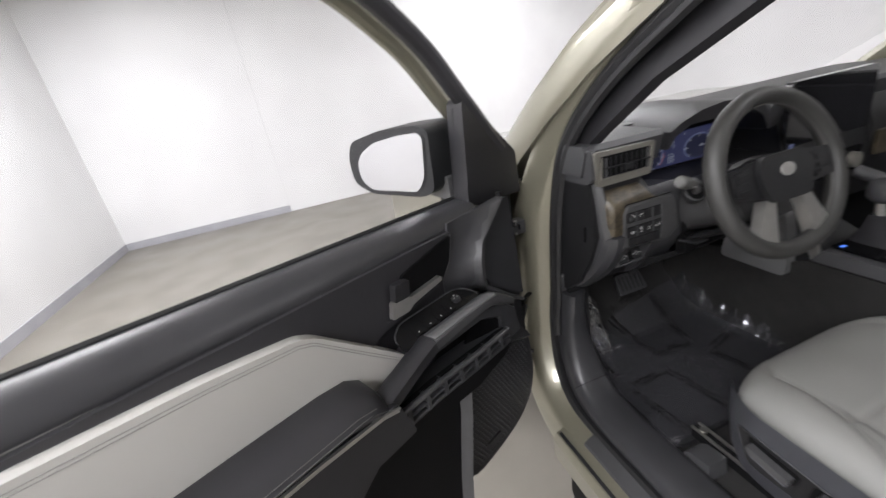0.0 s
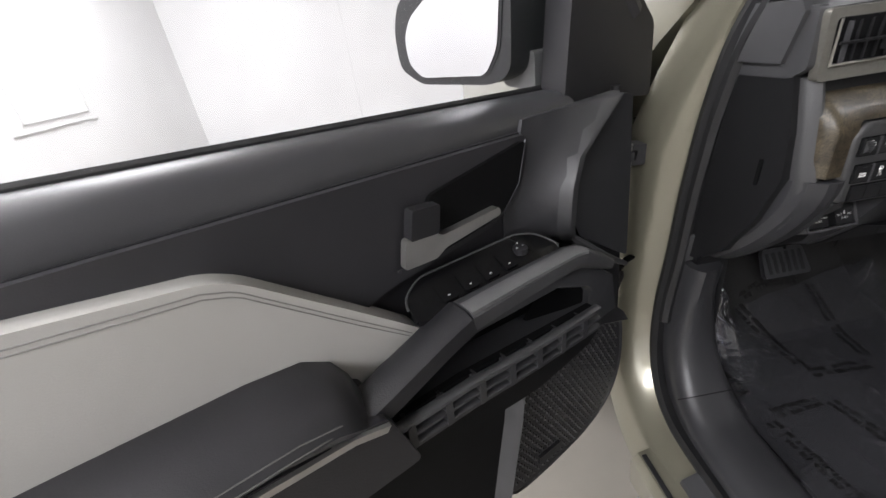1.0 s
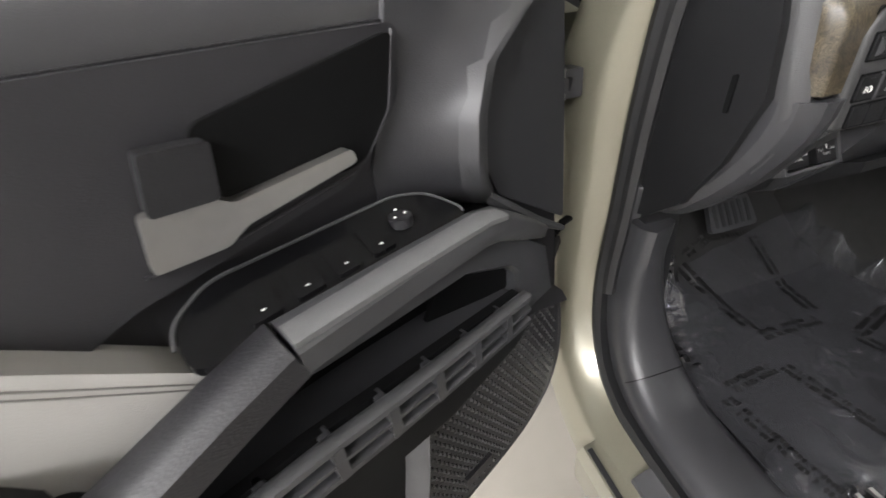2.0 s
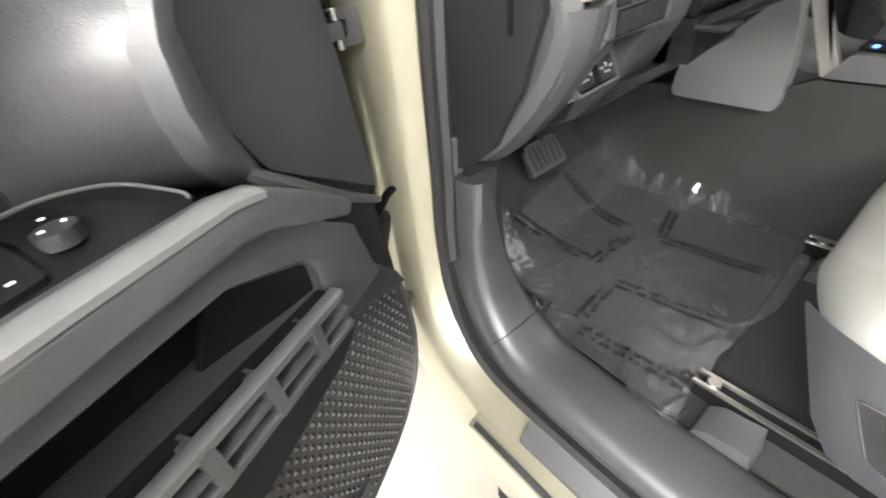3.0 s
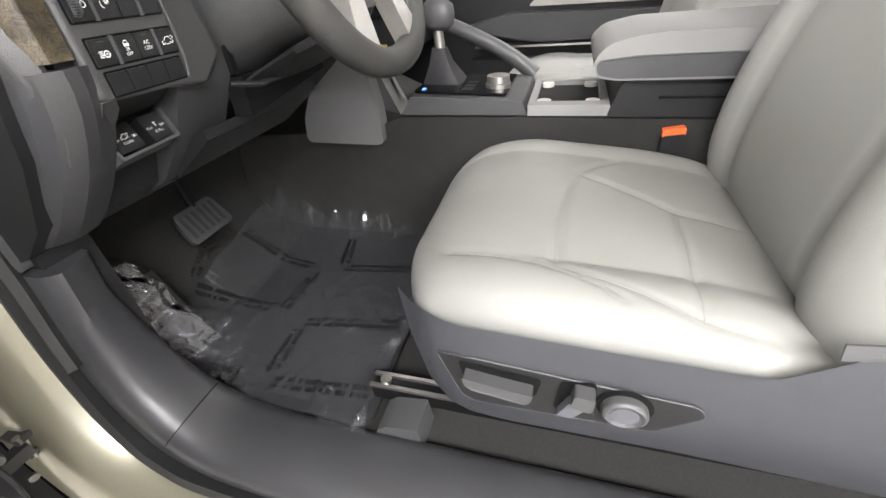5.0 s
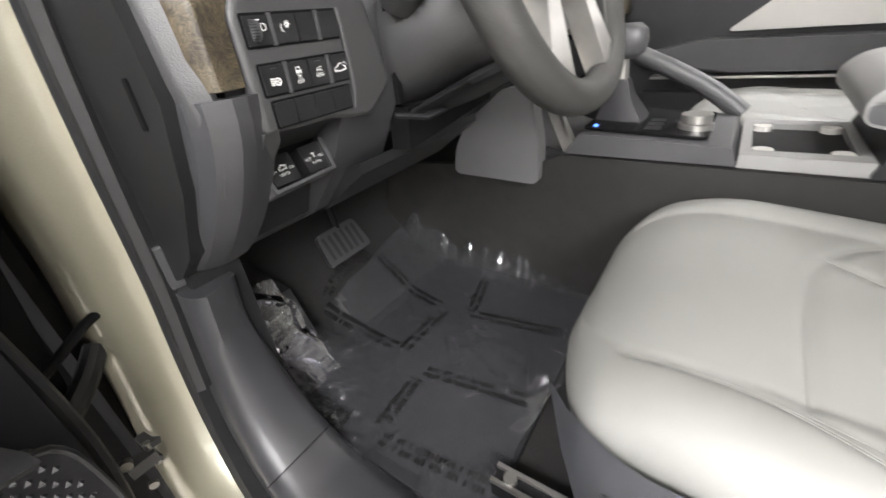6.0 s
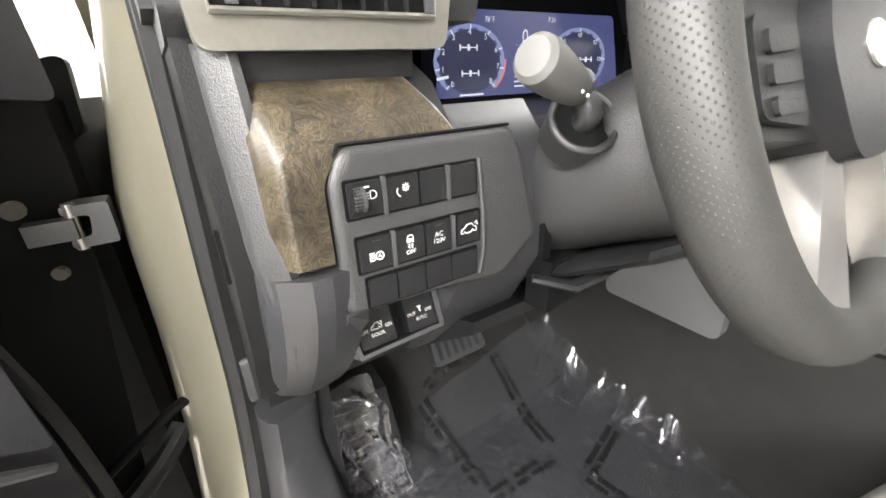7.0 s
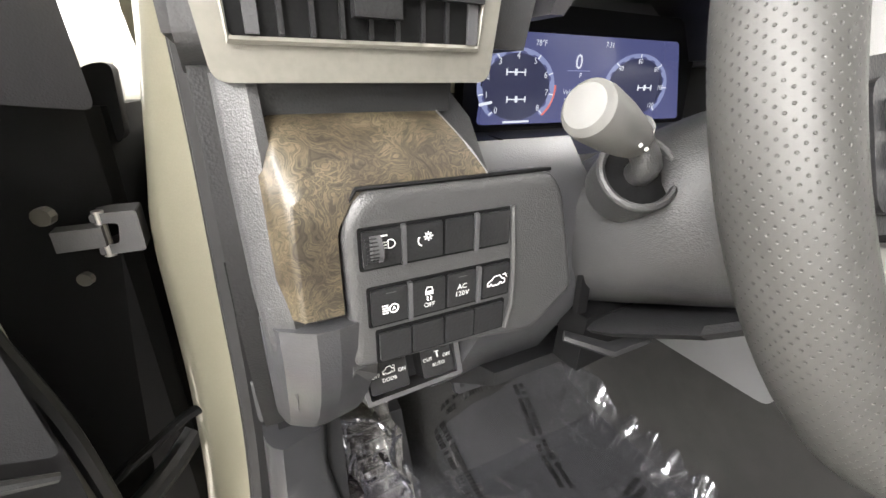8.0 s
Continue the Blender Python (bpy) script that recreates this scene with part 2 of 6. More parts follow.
def loft(sections, closed=True, caps=True, bm=None):
    b = bm or bmesh.new()
    rings = [[b.verts.new(p) for p in s] for s in sections]
    n = len(rings[0])
    for r0, r1 in zip(rings, rings[1:]):
        for i in range(n if closed else n - 1):
            b.faces.new((r0[i], r0[(i + 1) % n], r1[(i + 1) % n], r1[i]))
    if caps and closed:
        b.faces.new(rings[0][::-1])
        b.faces.new(rings[-1])
    return b


def smooth_line(points, n=8, closed=False):
    """A rounded line through the points."""
    p = [Vector(q) for q in points]
    out = []
    m = len(p)
    for i in range(m if closed else m - 1):
        a, b, c, d = (p[(i + k) % m] if closed else p[min(max(i + k, 0), m - 1)] for k in (-1, 0, 1, 2))
        for k in range(n):
            t = k / n
            out.append(0.5 * (2 * b + (c - a) * t + (2 * a - 5 * b + 4 * c - d) * t * t + (3 * b - a - 3 * c + d) * t ** 3))
    if not closed:
        out.append(p[-1])
    return out


def tube(points, radius, sides=8, bm=None, flat=1.0, closed=False):
    pts = [Vector(p) for p in points]
    rings = []
    up = None
    m = len(pts)
    for i, p in enumerate(pts):
        d = (pts[(i + 1) % m] - pts[i - 1]) if closed else (pts[min(i + 1, m - 1)] - pts[max(i - 1, 0)])
        d.normalize()
        if up is None:
            up = Vector((0, 0, 1)) if abs(d.z) < 0.9 else Vector((1, 0, 0))
        side = d.cross(up).normalized()
        up = side.cross(d).normalized()
        r = radius[i] if isinstance(radius, (list, tuple)) else radius
        rings.append([p + side * r * math.cos(a) + up * r * flat * math.sin(a) for a in (2 * math.pi * k / sides for k in range(sides))])
    if closed:
        rings.append(rings[0])
    return loft(rings, caps=not closed, bm=bm)


def block(x0, x1, y0, y1, z0, z1, bev=0.004, bm=None, f=same, seg=2):
    return prism([(x0, y0), (x1, y0), (x1, y1), (x0, y1)], z0, z1, lambda u, v, h: f((u, v, h)), bev, seg, bm)


def disc(centre, axis, radius, depth, sides=24, bev=0.0, bm=None, seg=2):
    q = Vector(axis).to_track_quat("Z", "Y").to_matrix()
    c = Vector(centre)
    ring = [(radius * math.cos(2 * math.pi * k / sides), radius * math.sin(2 * math.pi * k / sides)) for k in range(sides)]
    return prism(ring, 0, depth, lambda u, v, h: c + q @ Vector((u, v, h)), bev, seg, bm)


def rounded(points, r, n=5):
    """An outline with its corners rounded off by r."""
    out = []
    m = len(points)
    for i in range(m):
        p, a, b = Vector(points[i]), Vector(points[i - 1]), Vector(points[(i + 1) % m])
        da, db = (a - p), (b - p)
        k = min(r, da.length * 0.45, db.length * 0.45)
        s, e = p + da.normalized() * k, p + db.normalized() * k
        for j in range(n + 1):
            t = j / n
            q = s * (1 - t) ** 2 + p * 2 * t * (1 - t) + e * t * t
            out.append((q.x, q.y))
    return out


def lettering(body, size, at, right, up, material, parent, name="lettering"):
    """Flat words, centred at a place, with given right and up directions."""
    cu = bpy.data.curves.new("words", "FONT")
    cu.body, cu.size, cu.align_x, cu.align_y = body, size, "CENTER", "CENTER"
    cu.resolution_u = 2
    ob = bpy.data.objects.new("words", cu)
    scene.collection.objects.link(ob)
    bpy.context.view_layer.update()
    me = bpy.data.meshes.new_from_object(ob)
    bpy.data.objects.remove(ob)
    bpy.data.curves.remove(cu)
    r, u, c = Vector(right).normalized(), Vector(up).normalized(), Vector(at)
    for v in me.vertices:
        v.co = c + r * v.co.x + u * v.co.y
    me.materials.clear()
    me.materials.append(material)
    out = new(name, me)
    out.parent = parent
    return out


def empty(name, place, label, category, group="", kind=""):
    ob = new(name)
    ob.location = place
    return tagged(ob, label, category, group, kind)

# ---------------------------------------------------------------- the room
WEST, EAST, SOUTH, NORTH, HIGH = -3.35, 6.0, -5.0, 7.4, 3.45
tagged(part("floor", block(WEST - 0.2, EAST + 0.2, SOUTH - 0.2, NORTH + 0.2, -0.2, 0, 0), FLOOR),
       "beige sealed concrete floor with faint stains", "floor", kind="structure")
tagged(part("ceiling", block(WEST - 0.2, EAST + 0.2, SOUTH - 0.2, NORTH + 0.2, HIGH, HIGH + 0.2, 0), WALL), "plain white painted ceiling", "ceiling",
       kind="structure")
tagged(part("wall_north", block(WEST, EAST, NORTH, NORTH + 0.2, 0, HIGH, 0), WALL), "bright white painted wall with a panel joint", "wall", kind="structure")
tagged(part("wall_west", block(WEST - 0.2, WEST, SOUTH, NORTH, 0, HIGH, 0), WALL), "bright white painted wall beside the car", "wall", kind="structure")
tagged(part("wall_east", block(EAST, EAST + 0.2, SOUTH, NORTH, 0, HIGH, 0), WALL), "plain white painted wall", "wall", kind="structure")
tagged(part("wall_south", block(WEST, EAST, SOUTH - 0.2, SOUTH, 0, HIGH, 0), WALL), "plain white painted wall", "wall", kind="structure")
bm = block(WEST, -0.90, NORTH - 0.012, NORTH - 0.002, 0, 0.11, 0.003)
block(WEST + 0.002, WEST + 0.012, SOUTH, NORTH - 0.015, 0, 0.11, 0.003, bm)
tagged(part("baseboard", bm, COVE), "grey cove base along the white walls", "baseboard", kind="structure")
bm = block(-0.908, -0.896, NORTH - 0.006, NORTH - 0.002, 0.0, HIGH, 0.002)
tagged(part("trim", bm, MARK), "thin vertical joint strip on the white wall", "trim", kind="structure")
for gx in (0.2, 0.75, 1.4, 2.1, 2.9):
    tagged(part("trim", block(gx, gx + 0.03, NORTH - 0.006, NORTH - 0.002, 0.1, HIGH, 0.002), WALL), "faint vertical seam of a white wall panel", "trim", kind="structure")
bm = bmesh.new()
for a, b2, c, d in ((4.20, 5.24, 1.098, 1.106), (4.35, 5.17, 1.170, 1.176), (5.164, 5.171, 1.17, 2.45), (4.35, 4.357, 1.17, 2.45), (4.35, 5.17, 2.444, 2.45)):
    block(WEST + 0.002, WEST + 0.012, a, b2, c, d, 0.001, bm)
panel = tagged(part("wall_panel", bm, MARK), "thin grey outline of a window-like wall panel", "wall panel")
tagged(part("floor_joint", prism([(-2.45, 6.3), (-2.44, 6.29), (-1.75, 6.75), (-1.76, 6.76)], 0.0005, 0.002, lambda u, v, h: Vector((u, v, h))), CRACK),
       "short grey crack line on the concrete", "floor mark", kind="structure")
# assumed light panels, one added at each lamp, all out of view
light_one = None
for lx, ly, power in LAMPS:
    if light_one is None:
        bm = block(-0.62, 0.62, -1.22, 1.22, 0.0, 0.02, 0.003)
        block(-0.66, 0.66, -1.26, -1.22, -0.01, 0.03, 0.003, bm), block(-0.66, 0.66, 1.22, 1.26, -0.01, 0.03, 0.003, bm)
        block(-0.66, -0.62, -1.22, 1.22, -0.01, 0.03, 0.003, bm), block(0.62, 0.66, -1.22, 1.22, -0.01, 0.03, 0.003, bm)
        light_one = tagged(part("added_ceiling_light", bm, WALL), "white rectangular ceiling light panel, switched on, unseen and added for brightness", "ceiling light", group="ceiling lights")
        part("diffuser", block(-0.6, 0.6, -1.2, 1.2, -0.004, 0.0, 0), LAMPFACE, light_one)
        light_one.location = (lx, ly, HIGH - 0.032)
    else:
        copy_thing(light_one, Matrix.Translation((lx, ly, HIGH - 0.032)))

# ---------------------------------------------------------------- the car: body and openings
car = empty("car", (0, 0, 0), "khaki off-road SUV with its driver door wide open", "car")
CL = 0.96                      # the car's middle line


def side_x(u, v, h):
    return Vector((h, u, v))


# the driver's opening: from the sill round the hinge pillar up the screen pillar to the roof
OPEN = smooth_line([(0.16, -0.30, 0.596), (0.16, 0.60, 0.597), (0.16, 0.98, 0.600), (0.165, 1.10, 0.622), (0.178, 1.168, 0.69), (0.19, 1.195, 0.80),
                    (0.20, 1.193, 0.93), (0.205, 1.185, 1.08), (0.21, 1.168, 1.22), (0.213, 1.13, 1.335), (0.22, 1.045, 1.44), (0.235, 0.90, 1.55), (0.27, 0.65, 1.68),
                    (0.33, 0.30, 1.735), (0.35, -0.30, 1.75)], 6)


def along(points, i):
    d = (points[min(i + 1, len(points) - 1)] - points[max(i - 1, 0)]).normalized()
    out = d.cross(Vector((1, 0, 0))).normalized()      # away from the opening, in the side's plane
    return d, out


def strip(profile, material, name, label="", start=0, stop=None, caps=True, parent=car, narrow=None):
    """A body strip along the opening. profile: (sideways to outboard, away from the opening)."""
    stop = stop or len(OPEN)
    rings = []
    for i in range(start, stop):
        _, out = along(OPEN, i)
        sign = 1 if out.dot(OPEN[i] - Vector((0.2, 0.2, 1.1))) > 0 else -1
        q = narrow(OPEN[i].z) if narrow else 1.0
        rings.append([OPEN[i] + Vector((-a * (q if a > 0.02 else 1.0), 0, 0)) + out * sign * b * (0.5 + 0.5 * q) for a, b in profile])
    return part(name, loft(rings, caps=caps), material, parent, label)


strip([(-0.012, 0.0), (0.006, -0.006), (0.012, 0.004), (0.010, 0.014), (-0.012, 0.014)], RUBBER, "door_seal", "black rubber door seal")
strip([(0.004, 0.010), (0.007, 0.020), (0.013, 0.023), (0.045, 0.040), (0.060, 0.060), (0.068, 0.122), (0.02, 0.13), (-0.03, 0.05)], PAINT, "door_frame",
      "khaki painted door frame and hinge pillar", narrow=lambda z: max(0.45, 1.0 - max(0.0, z - 1.12) * 2.9))
UPPER = next(i for i, p in enumerate(OPEN) if p.z > 0.78)
strip([(-0.010, -0.020), (0.000, -0.024), (0.009, -0.018), (0.010, -0.009), (0.004, -0.004), (-0.010, -0.004)], RUBBER, "pillar_seal", "wide black rubber pillar seal", start=UPPER)
# sill: scuff plate, inner trim, outer painted edge
sill = part("sill", prism([(0.075, 0.46), (0.072, 0.530), (0.085, 0.548), (0.12, 0.562), (0.16, 0.585), (0.17, 0.46)], -1.2, 1.06,
                          lambda u, v, h: Vector((u, h, v)), 0.004), PAINT, car, "khaki painted door sill with a dark scuff strip")
part("scuff_strip", prism([(0.118, 0.566), (0.156, 0.586), (0.156, 0.595), (0.120, 0.575)], -1.2, 0.975, lambda u, v, h: Vector((u, h, v)), 0.0015), GREYPL, sill,
     "dark grey ribbed scuff strip")
part("sill_groove", prism([(0.088, 0.549), (0.096, 0.552), (0.096, 0.556), (0.088, 0.553)], -1.2, 1.05, lambda u, v, h: Vector((u, h, v)), 0.0008), RUBBER, sill)
part("rocker", prism([(0.10, 0.30), (0.085, 0.38), (0.09, 0.455), (0.20, 0.455), (0.20, 0.30)], -1.2, 1.0, lambda u, v, h: Vector((u, h, v)), 0.01),
     DEEP, car, "black plastic rocker cover under the door sill")

# inner sill trim: a broad black moulding that sweeps up the kick panel
TRIM = smooth_line([(0.172, -0.30, 0.600), (0.172, 0.55, 0.601), (0.172, 0.93, 0.604), (0.178, 1.06, 0.628), (0.19, 1.135, 0.70), (0.202, 1.165, 0.80), (0.21, 1.163, 0.922)], 6)


def moulding_ring(i, grow=0.0):
    d, out = along(TRIM, i)
    inn = -out if out.dot(Vector((0, 1, -1))) > 0 else out
    p = TRIM[i]
    k = min(1.0, max(0.0, (p.z - 0.61) / 0.25))
    return [p + Vector((a * (1 - 0.48 * k), 0, 0)) + inn * (b + grow) for a, b in
            ((-0.004, -0.03), (-0.006, 0.004), (-0.002, 0.014), (0.008, 0.024), (0.024, 0.031), (0.060, 0.034 - 0.008 * k), (0.088, 0.032 - 0.010 * k),
             (0.103, 0.026 - 0.008 * k), (0.111, 0.014), (0.114, -0.04))]


def moulding(i0, i1, name):
    return part(name, loft([moulding_ring(i) for i in range(i0, i1 + 1)]), SILLPL, car, "grained dark grey sill and kick moulding", 50)


part("moulding_joint", tube(moulding_ring(20, 0.0003)[1:9], 0.0009, 6), DEEP, car, "dark joint line between the two mouldings")
moulding(0, 20, "sill_moulding")
moulding(20, len(TRIM) - 1, "kick_moulding")

# pillars, roof, glass and outer panels
wind = prism([(1.48, 1.33), (0.66, 1.80), (0.655, 1.795), (1.475, 1.325)], 0.30, 1.62, side_x)
glass = part("windshield", wind, GLASS, car, "clear windshield")
glass.visible_shadow = False
for sx in (1, -1):
    def MX(x, y, z, sx=sx):
        return Vector((x if sx > 0 else 2 * CL - x, y, z))
    rings = []
    for x, y, z in ((0.165, 1.40, 1.27), (0.165, 1.30, 1.355), (0.175, 1.185, 1.445), (0.195, 1.04, 1.55), (0.24, 0.80, 1.69), (0.30, 0.56, 1.79)):
        rings.append([MX(x, y - 0.035, z - 0.045), MX(x - 0.012, y, z), MX(x + 0.01, y + 0.028, z + 0.028), MX(x + 0.05, y + 0.035, z + 0.03), MX(x + 0.085, y + 0.015, z + 0.01), MX(x + 0.06, y - 0.03, z - 0.04)])
    part("screen_pillar", loft(rings), PAINT, car, "khaki screen pillar", 45)
    rings = []
    for x, y, z in ((0.222, 1.255, 1.275), (0.228, 1.17, 1.365), (0.238, 1.09, 1.435), (0.255, 0.96, 1.535), (0.295, 0.74, 1.66), (0.345, 0.52, 1.735)):
        rings.append([MX(x, y - 0.055, z - 0.058), MX(x + 0.020, y - 0.064, z - 0.064), MX(x + 0.05, y - 0.02, z - 0.02), MX(x + 0.052, y + 0.03, z + 0.02), MX(x, y + 0.02, z + 0.018)])
    part("pillar_trim", loft(rings), SOFT, car, "black inner pillar trim", 45)
roof = part("roof", prism([(0.64, 1.80), (0.2, 1.86), (-1.0, 1.87), (-2.2, 1.84), (-2.2, 1.79), (-1.0, 1.81), (0.2, 1.80), (0.62, 1.755)], 0.33, 1.59, side_x, 0.01), PAINT, car,
            "khaki roof panel")
part("headliner", prism([(0.60, 1.75), (0.2, 1.79), (-2.15, 1.78), (-2.15, 1.765), (0.2, 1.775), (0.60, 1.738)], 0.36, 1.56, side_x), PADGREY, car, "light grey headliner")
part("hood", prism([(1.50, 1.29), (2.1, 1.27), (2.6, 1.19), (2.62, 1.12), (2.1, 1.2), (1.5, 1.24)], 0.24, 1.68, side_x, 0.02), PAINT, car, "khaki hood")
for sx in (1, -1):
    f = (lambda u, v, h: Vector((h, u, v))) if sx > 0 else (lambda u, v, h: Vector((2 * CL - h, u, v)))
    part("fender", prism([(1.42, 1.20), (1.75, 1.28), (2.6, 1.18), (2.75, 0.72), (2.55, 0.60), (2.42, 0.86), (2.2, 0.98), (1.95, 0.98), (1.72, 0.86), (1.62, 0.50), (1.44, 0.47)],
                         0.03, 0.25, f, 0.02), PAINT, car, "khaki front fender")
    part("rear_side", prism([(-0.42, 0.45), (-0.42, 1.30), (-2.35, 1.32), (-2.35, 0.50), (-2.0, 0.50), (-1.9, 0.8), (-1.55, 0.92), (-1.2, 0.8), (-1.08, 0.45)], 0.02, 0.12, f, 0.02),
         PAINT, car, "khaki rear side panel")
    part("rear_pillar", prism([(-0.35, 1.30), (-0.30, 1.75), (-0.42, 1.78), (-0.5, 1.30)], 0.16, 0.24, f, 0.01), PAINT, car, "khaki middle pillar")
    for wy in (2.15, -1.55):
        hub = part("tyre", disc((0.04 if sx > 0 else 2 * CL - 0.04, wy, 0.40), (sx, 0, 0), 0.40, 0.25, 40, 0.04), RUBBER, car, "black tyre")
        part("wheel_rim", disc((0.03 if sx > 0 else 2 * CL - 0.03, wy, 0.40), (sx, 0, 0), 0.235, 0.2, 32, 0.01), STEEL, hub, "grey wheel rim")
part("grille_end", block(0.12, 1.80, 2.6, 2.72, 0.45, 1.15, 0.04), DEEP, car, "black front end")
part("tailgate", block(0.10, 1.82, -2.40, -2.30, 0.5, 1.8, 0.03), PAINT, car, "khaki tailgate")
part("underbody", block(0.20, 1.72, -2.3, 2.6, 0.36, 0.52, 0.02), DEEP, car, "dark underbody")

# hinge pillar cavity between the door and the fender
# solid slab: black edges and rubber, plus the cavity's shadow put into the colour
part("fender_inner", prism([(-0.02, 1.36), (-0.02, 1.46), (0.15, 1.46), (0.125, 1.30), (0.11, 1.29), (0.10, 1.36)], 0.46, 1.235, lambda u, v, h: Vector((u, v, h)), 0.004), DEEP, car,
     "near-black slab for black parts and shadow in the inner fender cavity")
part("fender_corner", prism([(1.335, 1.225), (1.345, 1.246), (1.42, 1.275), (1.55, 1.315), (1.75, 1.335), (1.75, 1.30), (1.50, 1.285), (1.42, 1.225)], 0.075, 0.125, side_x, 0.008), PAINT, car, "khaki upper fender corner")
part("cowl_cover", prism(rounded([(0.09, 1.20), (0.135, 1.20), (0.14, 1.275), (0.115, 1.27), (0.098, 1.245)], 0.012), 1.315, 1.345, lambda u, v, h: Vector((u, h, v)), 0.006), DEEP, car, "black corner cover behind the fender")
for hz in (1.135, 0.70):
    hinge = part("door_hinge", prism(rounded([(0.108, hz - 0.022), (0.108, hz - 0.014), (0.124, hz - 0.012), (0.127, hz + 0.006), (0.108, hz + 0.008), (0.108, hz + 0.016), (0.142, hz + 0.016), (0.142, hz - 0.022)], 0.003, 3), 1.232, 1.262, lambda u, v, h: Vector((u, h, v)), 0.002), GREYPL, car, "dull metal door hinge with steel bolts")
    part("pin", disc((0.114, 1.236, hz - 0.024), (0, 0, 1), 0.0045, 0.042, 12, 0.001), STEEL, hinge)
    part("arm", block(0.082, 0.116, 1.224, 1.242, hz - 0.012, hz + 0.006, 0.003), GREYPL, hinge)
    part("bolt", disc((0.086, 1.222, hz + 0.022), (-0.3, -0.95, 0), 0.0075, 0.008, 10, 0.0015), BOLT, hinge, "zinc hinge bolt")
    part("bolt", disc((0.096, 1.226, hz - 0.038), (-0.3, -0.95, 0), 0.006, 0.006, 10, 0.0015), BOLT, hinge, "zinc hinge bolt")
check = part("door_check", tube([(0.168, 1.255, 0.914), (0.13, 1.245, 0.905), (0.085, 1.215, 0.892), (0.03, 1.165, 0.885)], [0.008, 0.0075, 0.007, 0.006], 8, flat=0.7), DEEP, car,
             "black door check strap with a steel pin")
part("pin", disc((0.166, 1.250, 0.903), (0, 0, 1), 0.010, 0.022, 12, 0.002), STEEL, check)
part("bracket", block(0.155, 0.175, 1.245, 1.272, 0.902, 0.930, 0.003), DEEP, check)
part("wire_sleeve", tube(smooth_line([(0.13, 1.27, 0.86), (0.10, 1.24, 0.84), (0.06, 1.20, 0.83), (0.02, 1.17, 0.83)], 6), 0.013, 10), RUBBER, car, "ribbed black cable sleeve")

# ---------------------------------------------------------------- the driver's door, standing open
UX, UY = -0.875, -0.484
NX, NY = 0.484, -0.875


def D(s, z, d):
    """A place on the door: s from the hinge edge towards the latch edge, z up, d outboard."""
    return Vector((UX * (s - 0.72) + NX * (-0.925 - d), UY * (s - 0.72) + NY * (-0.925 - d), z))


CARD = rounded([(0.122, 1.25), (0.116, 1.15), (0.104, 0.97), (0.102, 0.78), (0.135, 0.66), (0.22, 0.605), (0.42, 0.60), (1.08, 0.60), (1.12, 0.70), (1.12, 1.27), (0.25, 1.25)], 0.03)
door = tagged(part("driver_door", prism(CARD, 0.055, 0.075, D, 0.004), SOFT), "open driver door with black trim and light grey pad", "car door")
part("front_edge", prism(rounded([(0.13, 1.28), (0.004, 1.30), (0.002, 1.15), (0.022, 1.01), (0.04, 0.85), (0.06, 0.70), (0.12, 0.60), (0.16, 0.62)], 0.02), 0.122, 0.17, D, 0.01), DEEP, door, "black front edge of the door")
part("door_shell", prism(rounded([(0.11, 1.235), (0.10, 0.97), (0.09, 0.78), (0.12, 0.62), (0.22, 0.56), (1.10, 0.56), (1.15, 0.70), (1.15, 1.285)], 0.04), 0.076, 0.19, D, 0.012), PAINT, door,
     "khaki painted outer door shell")
part("door_edge_seal", tube([D(q.x, q.y, 0.07) for q in smooth_line([(0.125, 1.27, 0), (0.118, 1.12, 0), (0.095, 0.97, 0), (0.088, 0.78, 0), (0.12, 0.64, 0), (0.22, 0.585, 0), (0.6, 0.58, 0)], 6)],
                            0.008, 8), RUBBER, door, "black rubber door edge seal")


def rail(profile, s0, s1, name, material, label="", slope=0.048, steps=14):
    rings = [[D(s, z + slope * (s - 0.5), d) for d, z in profile] for s in (s0 + (s1 - s0) * k / steps for k in range(steps + 1))]
    return part(name, loft(rings), material, door, label, 40)


rail([(0.127, 1.2925)] + [(0.118 - 0.061 * math.sin(k * math.pi / 20) ** 1.0, 1.2445 + 0.0485 * math.cos(k * math.pi / 20)) for k in range(11)] + [(0.064, 1.232), (0.127, 1.232)], 0.215, 1.12, "belt_rail", VINYL,
     "soft grey belt rail below the window")
rail([(0.134, 1.28), (0.134, 1.297), (0.131, 1.299), (0.127, 1.295), (0.127, 1.28)], 0.20, 1.13, "window_seal", RUBBER, "black window seal")
rail([(0.0585, 1.246), (0.0565, 1.2445), (0.0565, 1.2425), (0.0585, 1.241)], 0.33, 1.12, "stitch_line", THREAD, "", 0.048, 4)
part("upper_panel", prism(rounded([(0.335, 1.25), (0.345, 1.20), (0.372, 1.175), (0.40, 1.15), (0.56, 1.13), (0.64, 1.10), (1.12, 1.10), (1.12, 1.27)], 0.012), 0.046, 0.06, D, 0.006, 3),
     DOORSOFT, door, "soft black vinyl upper panel")
gl = part("side_glass", prism([(0.21, 1.27), (0.20, 1.46), (0.30, 1.60), (0.52, 1.74), (0.80, 1.80), (1.08, 1.80), (1.12, 1.29)], 0.128, 0.1315, D), GLASS, door, "clear door window")
gl.visible_shadow = False
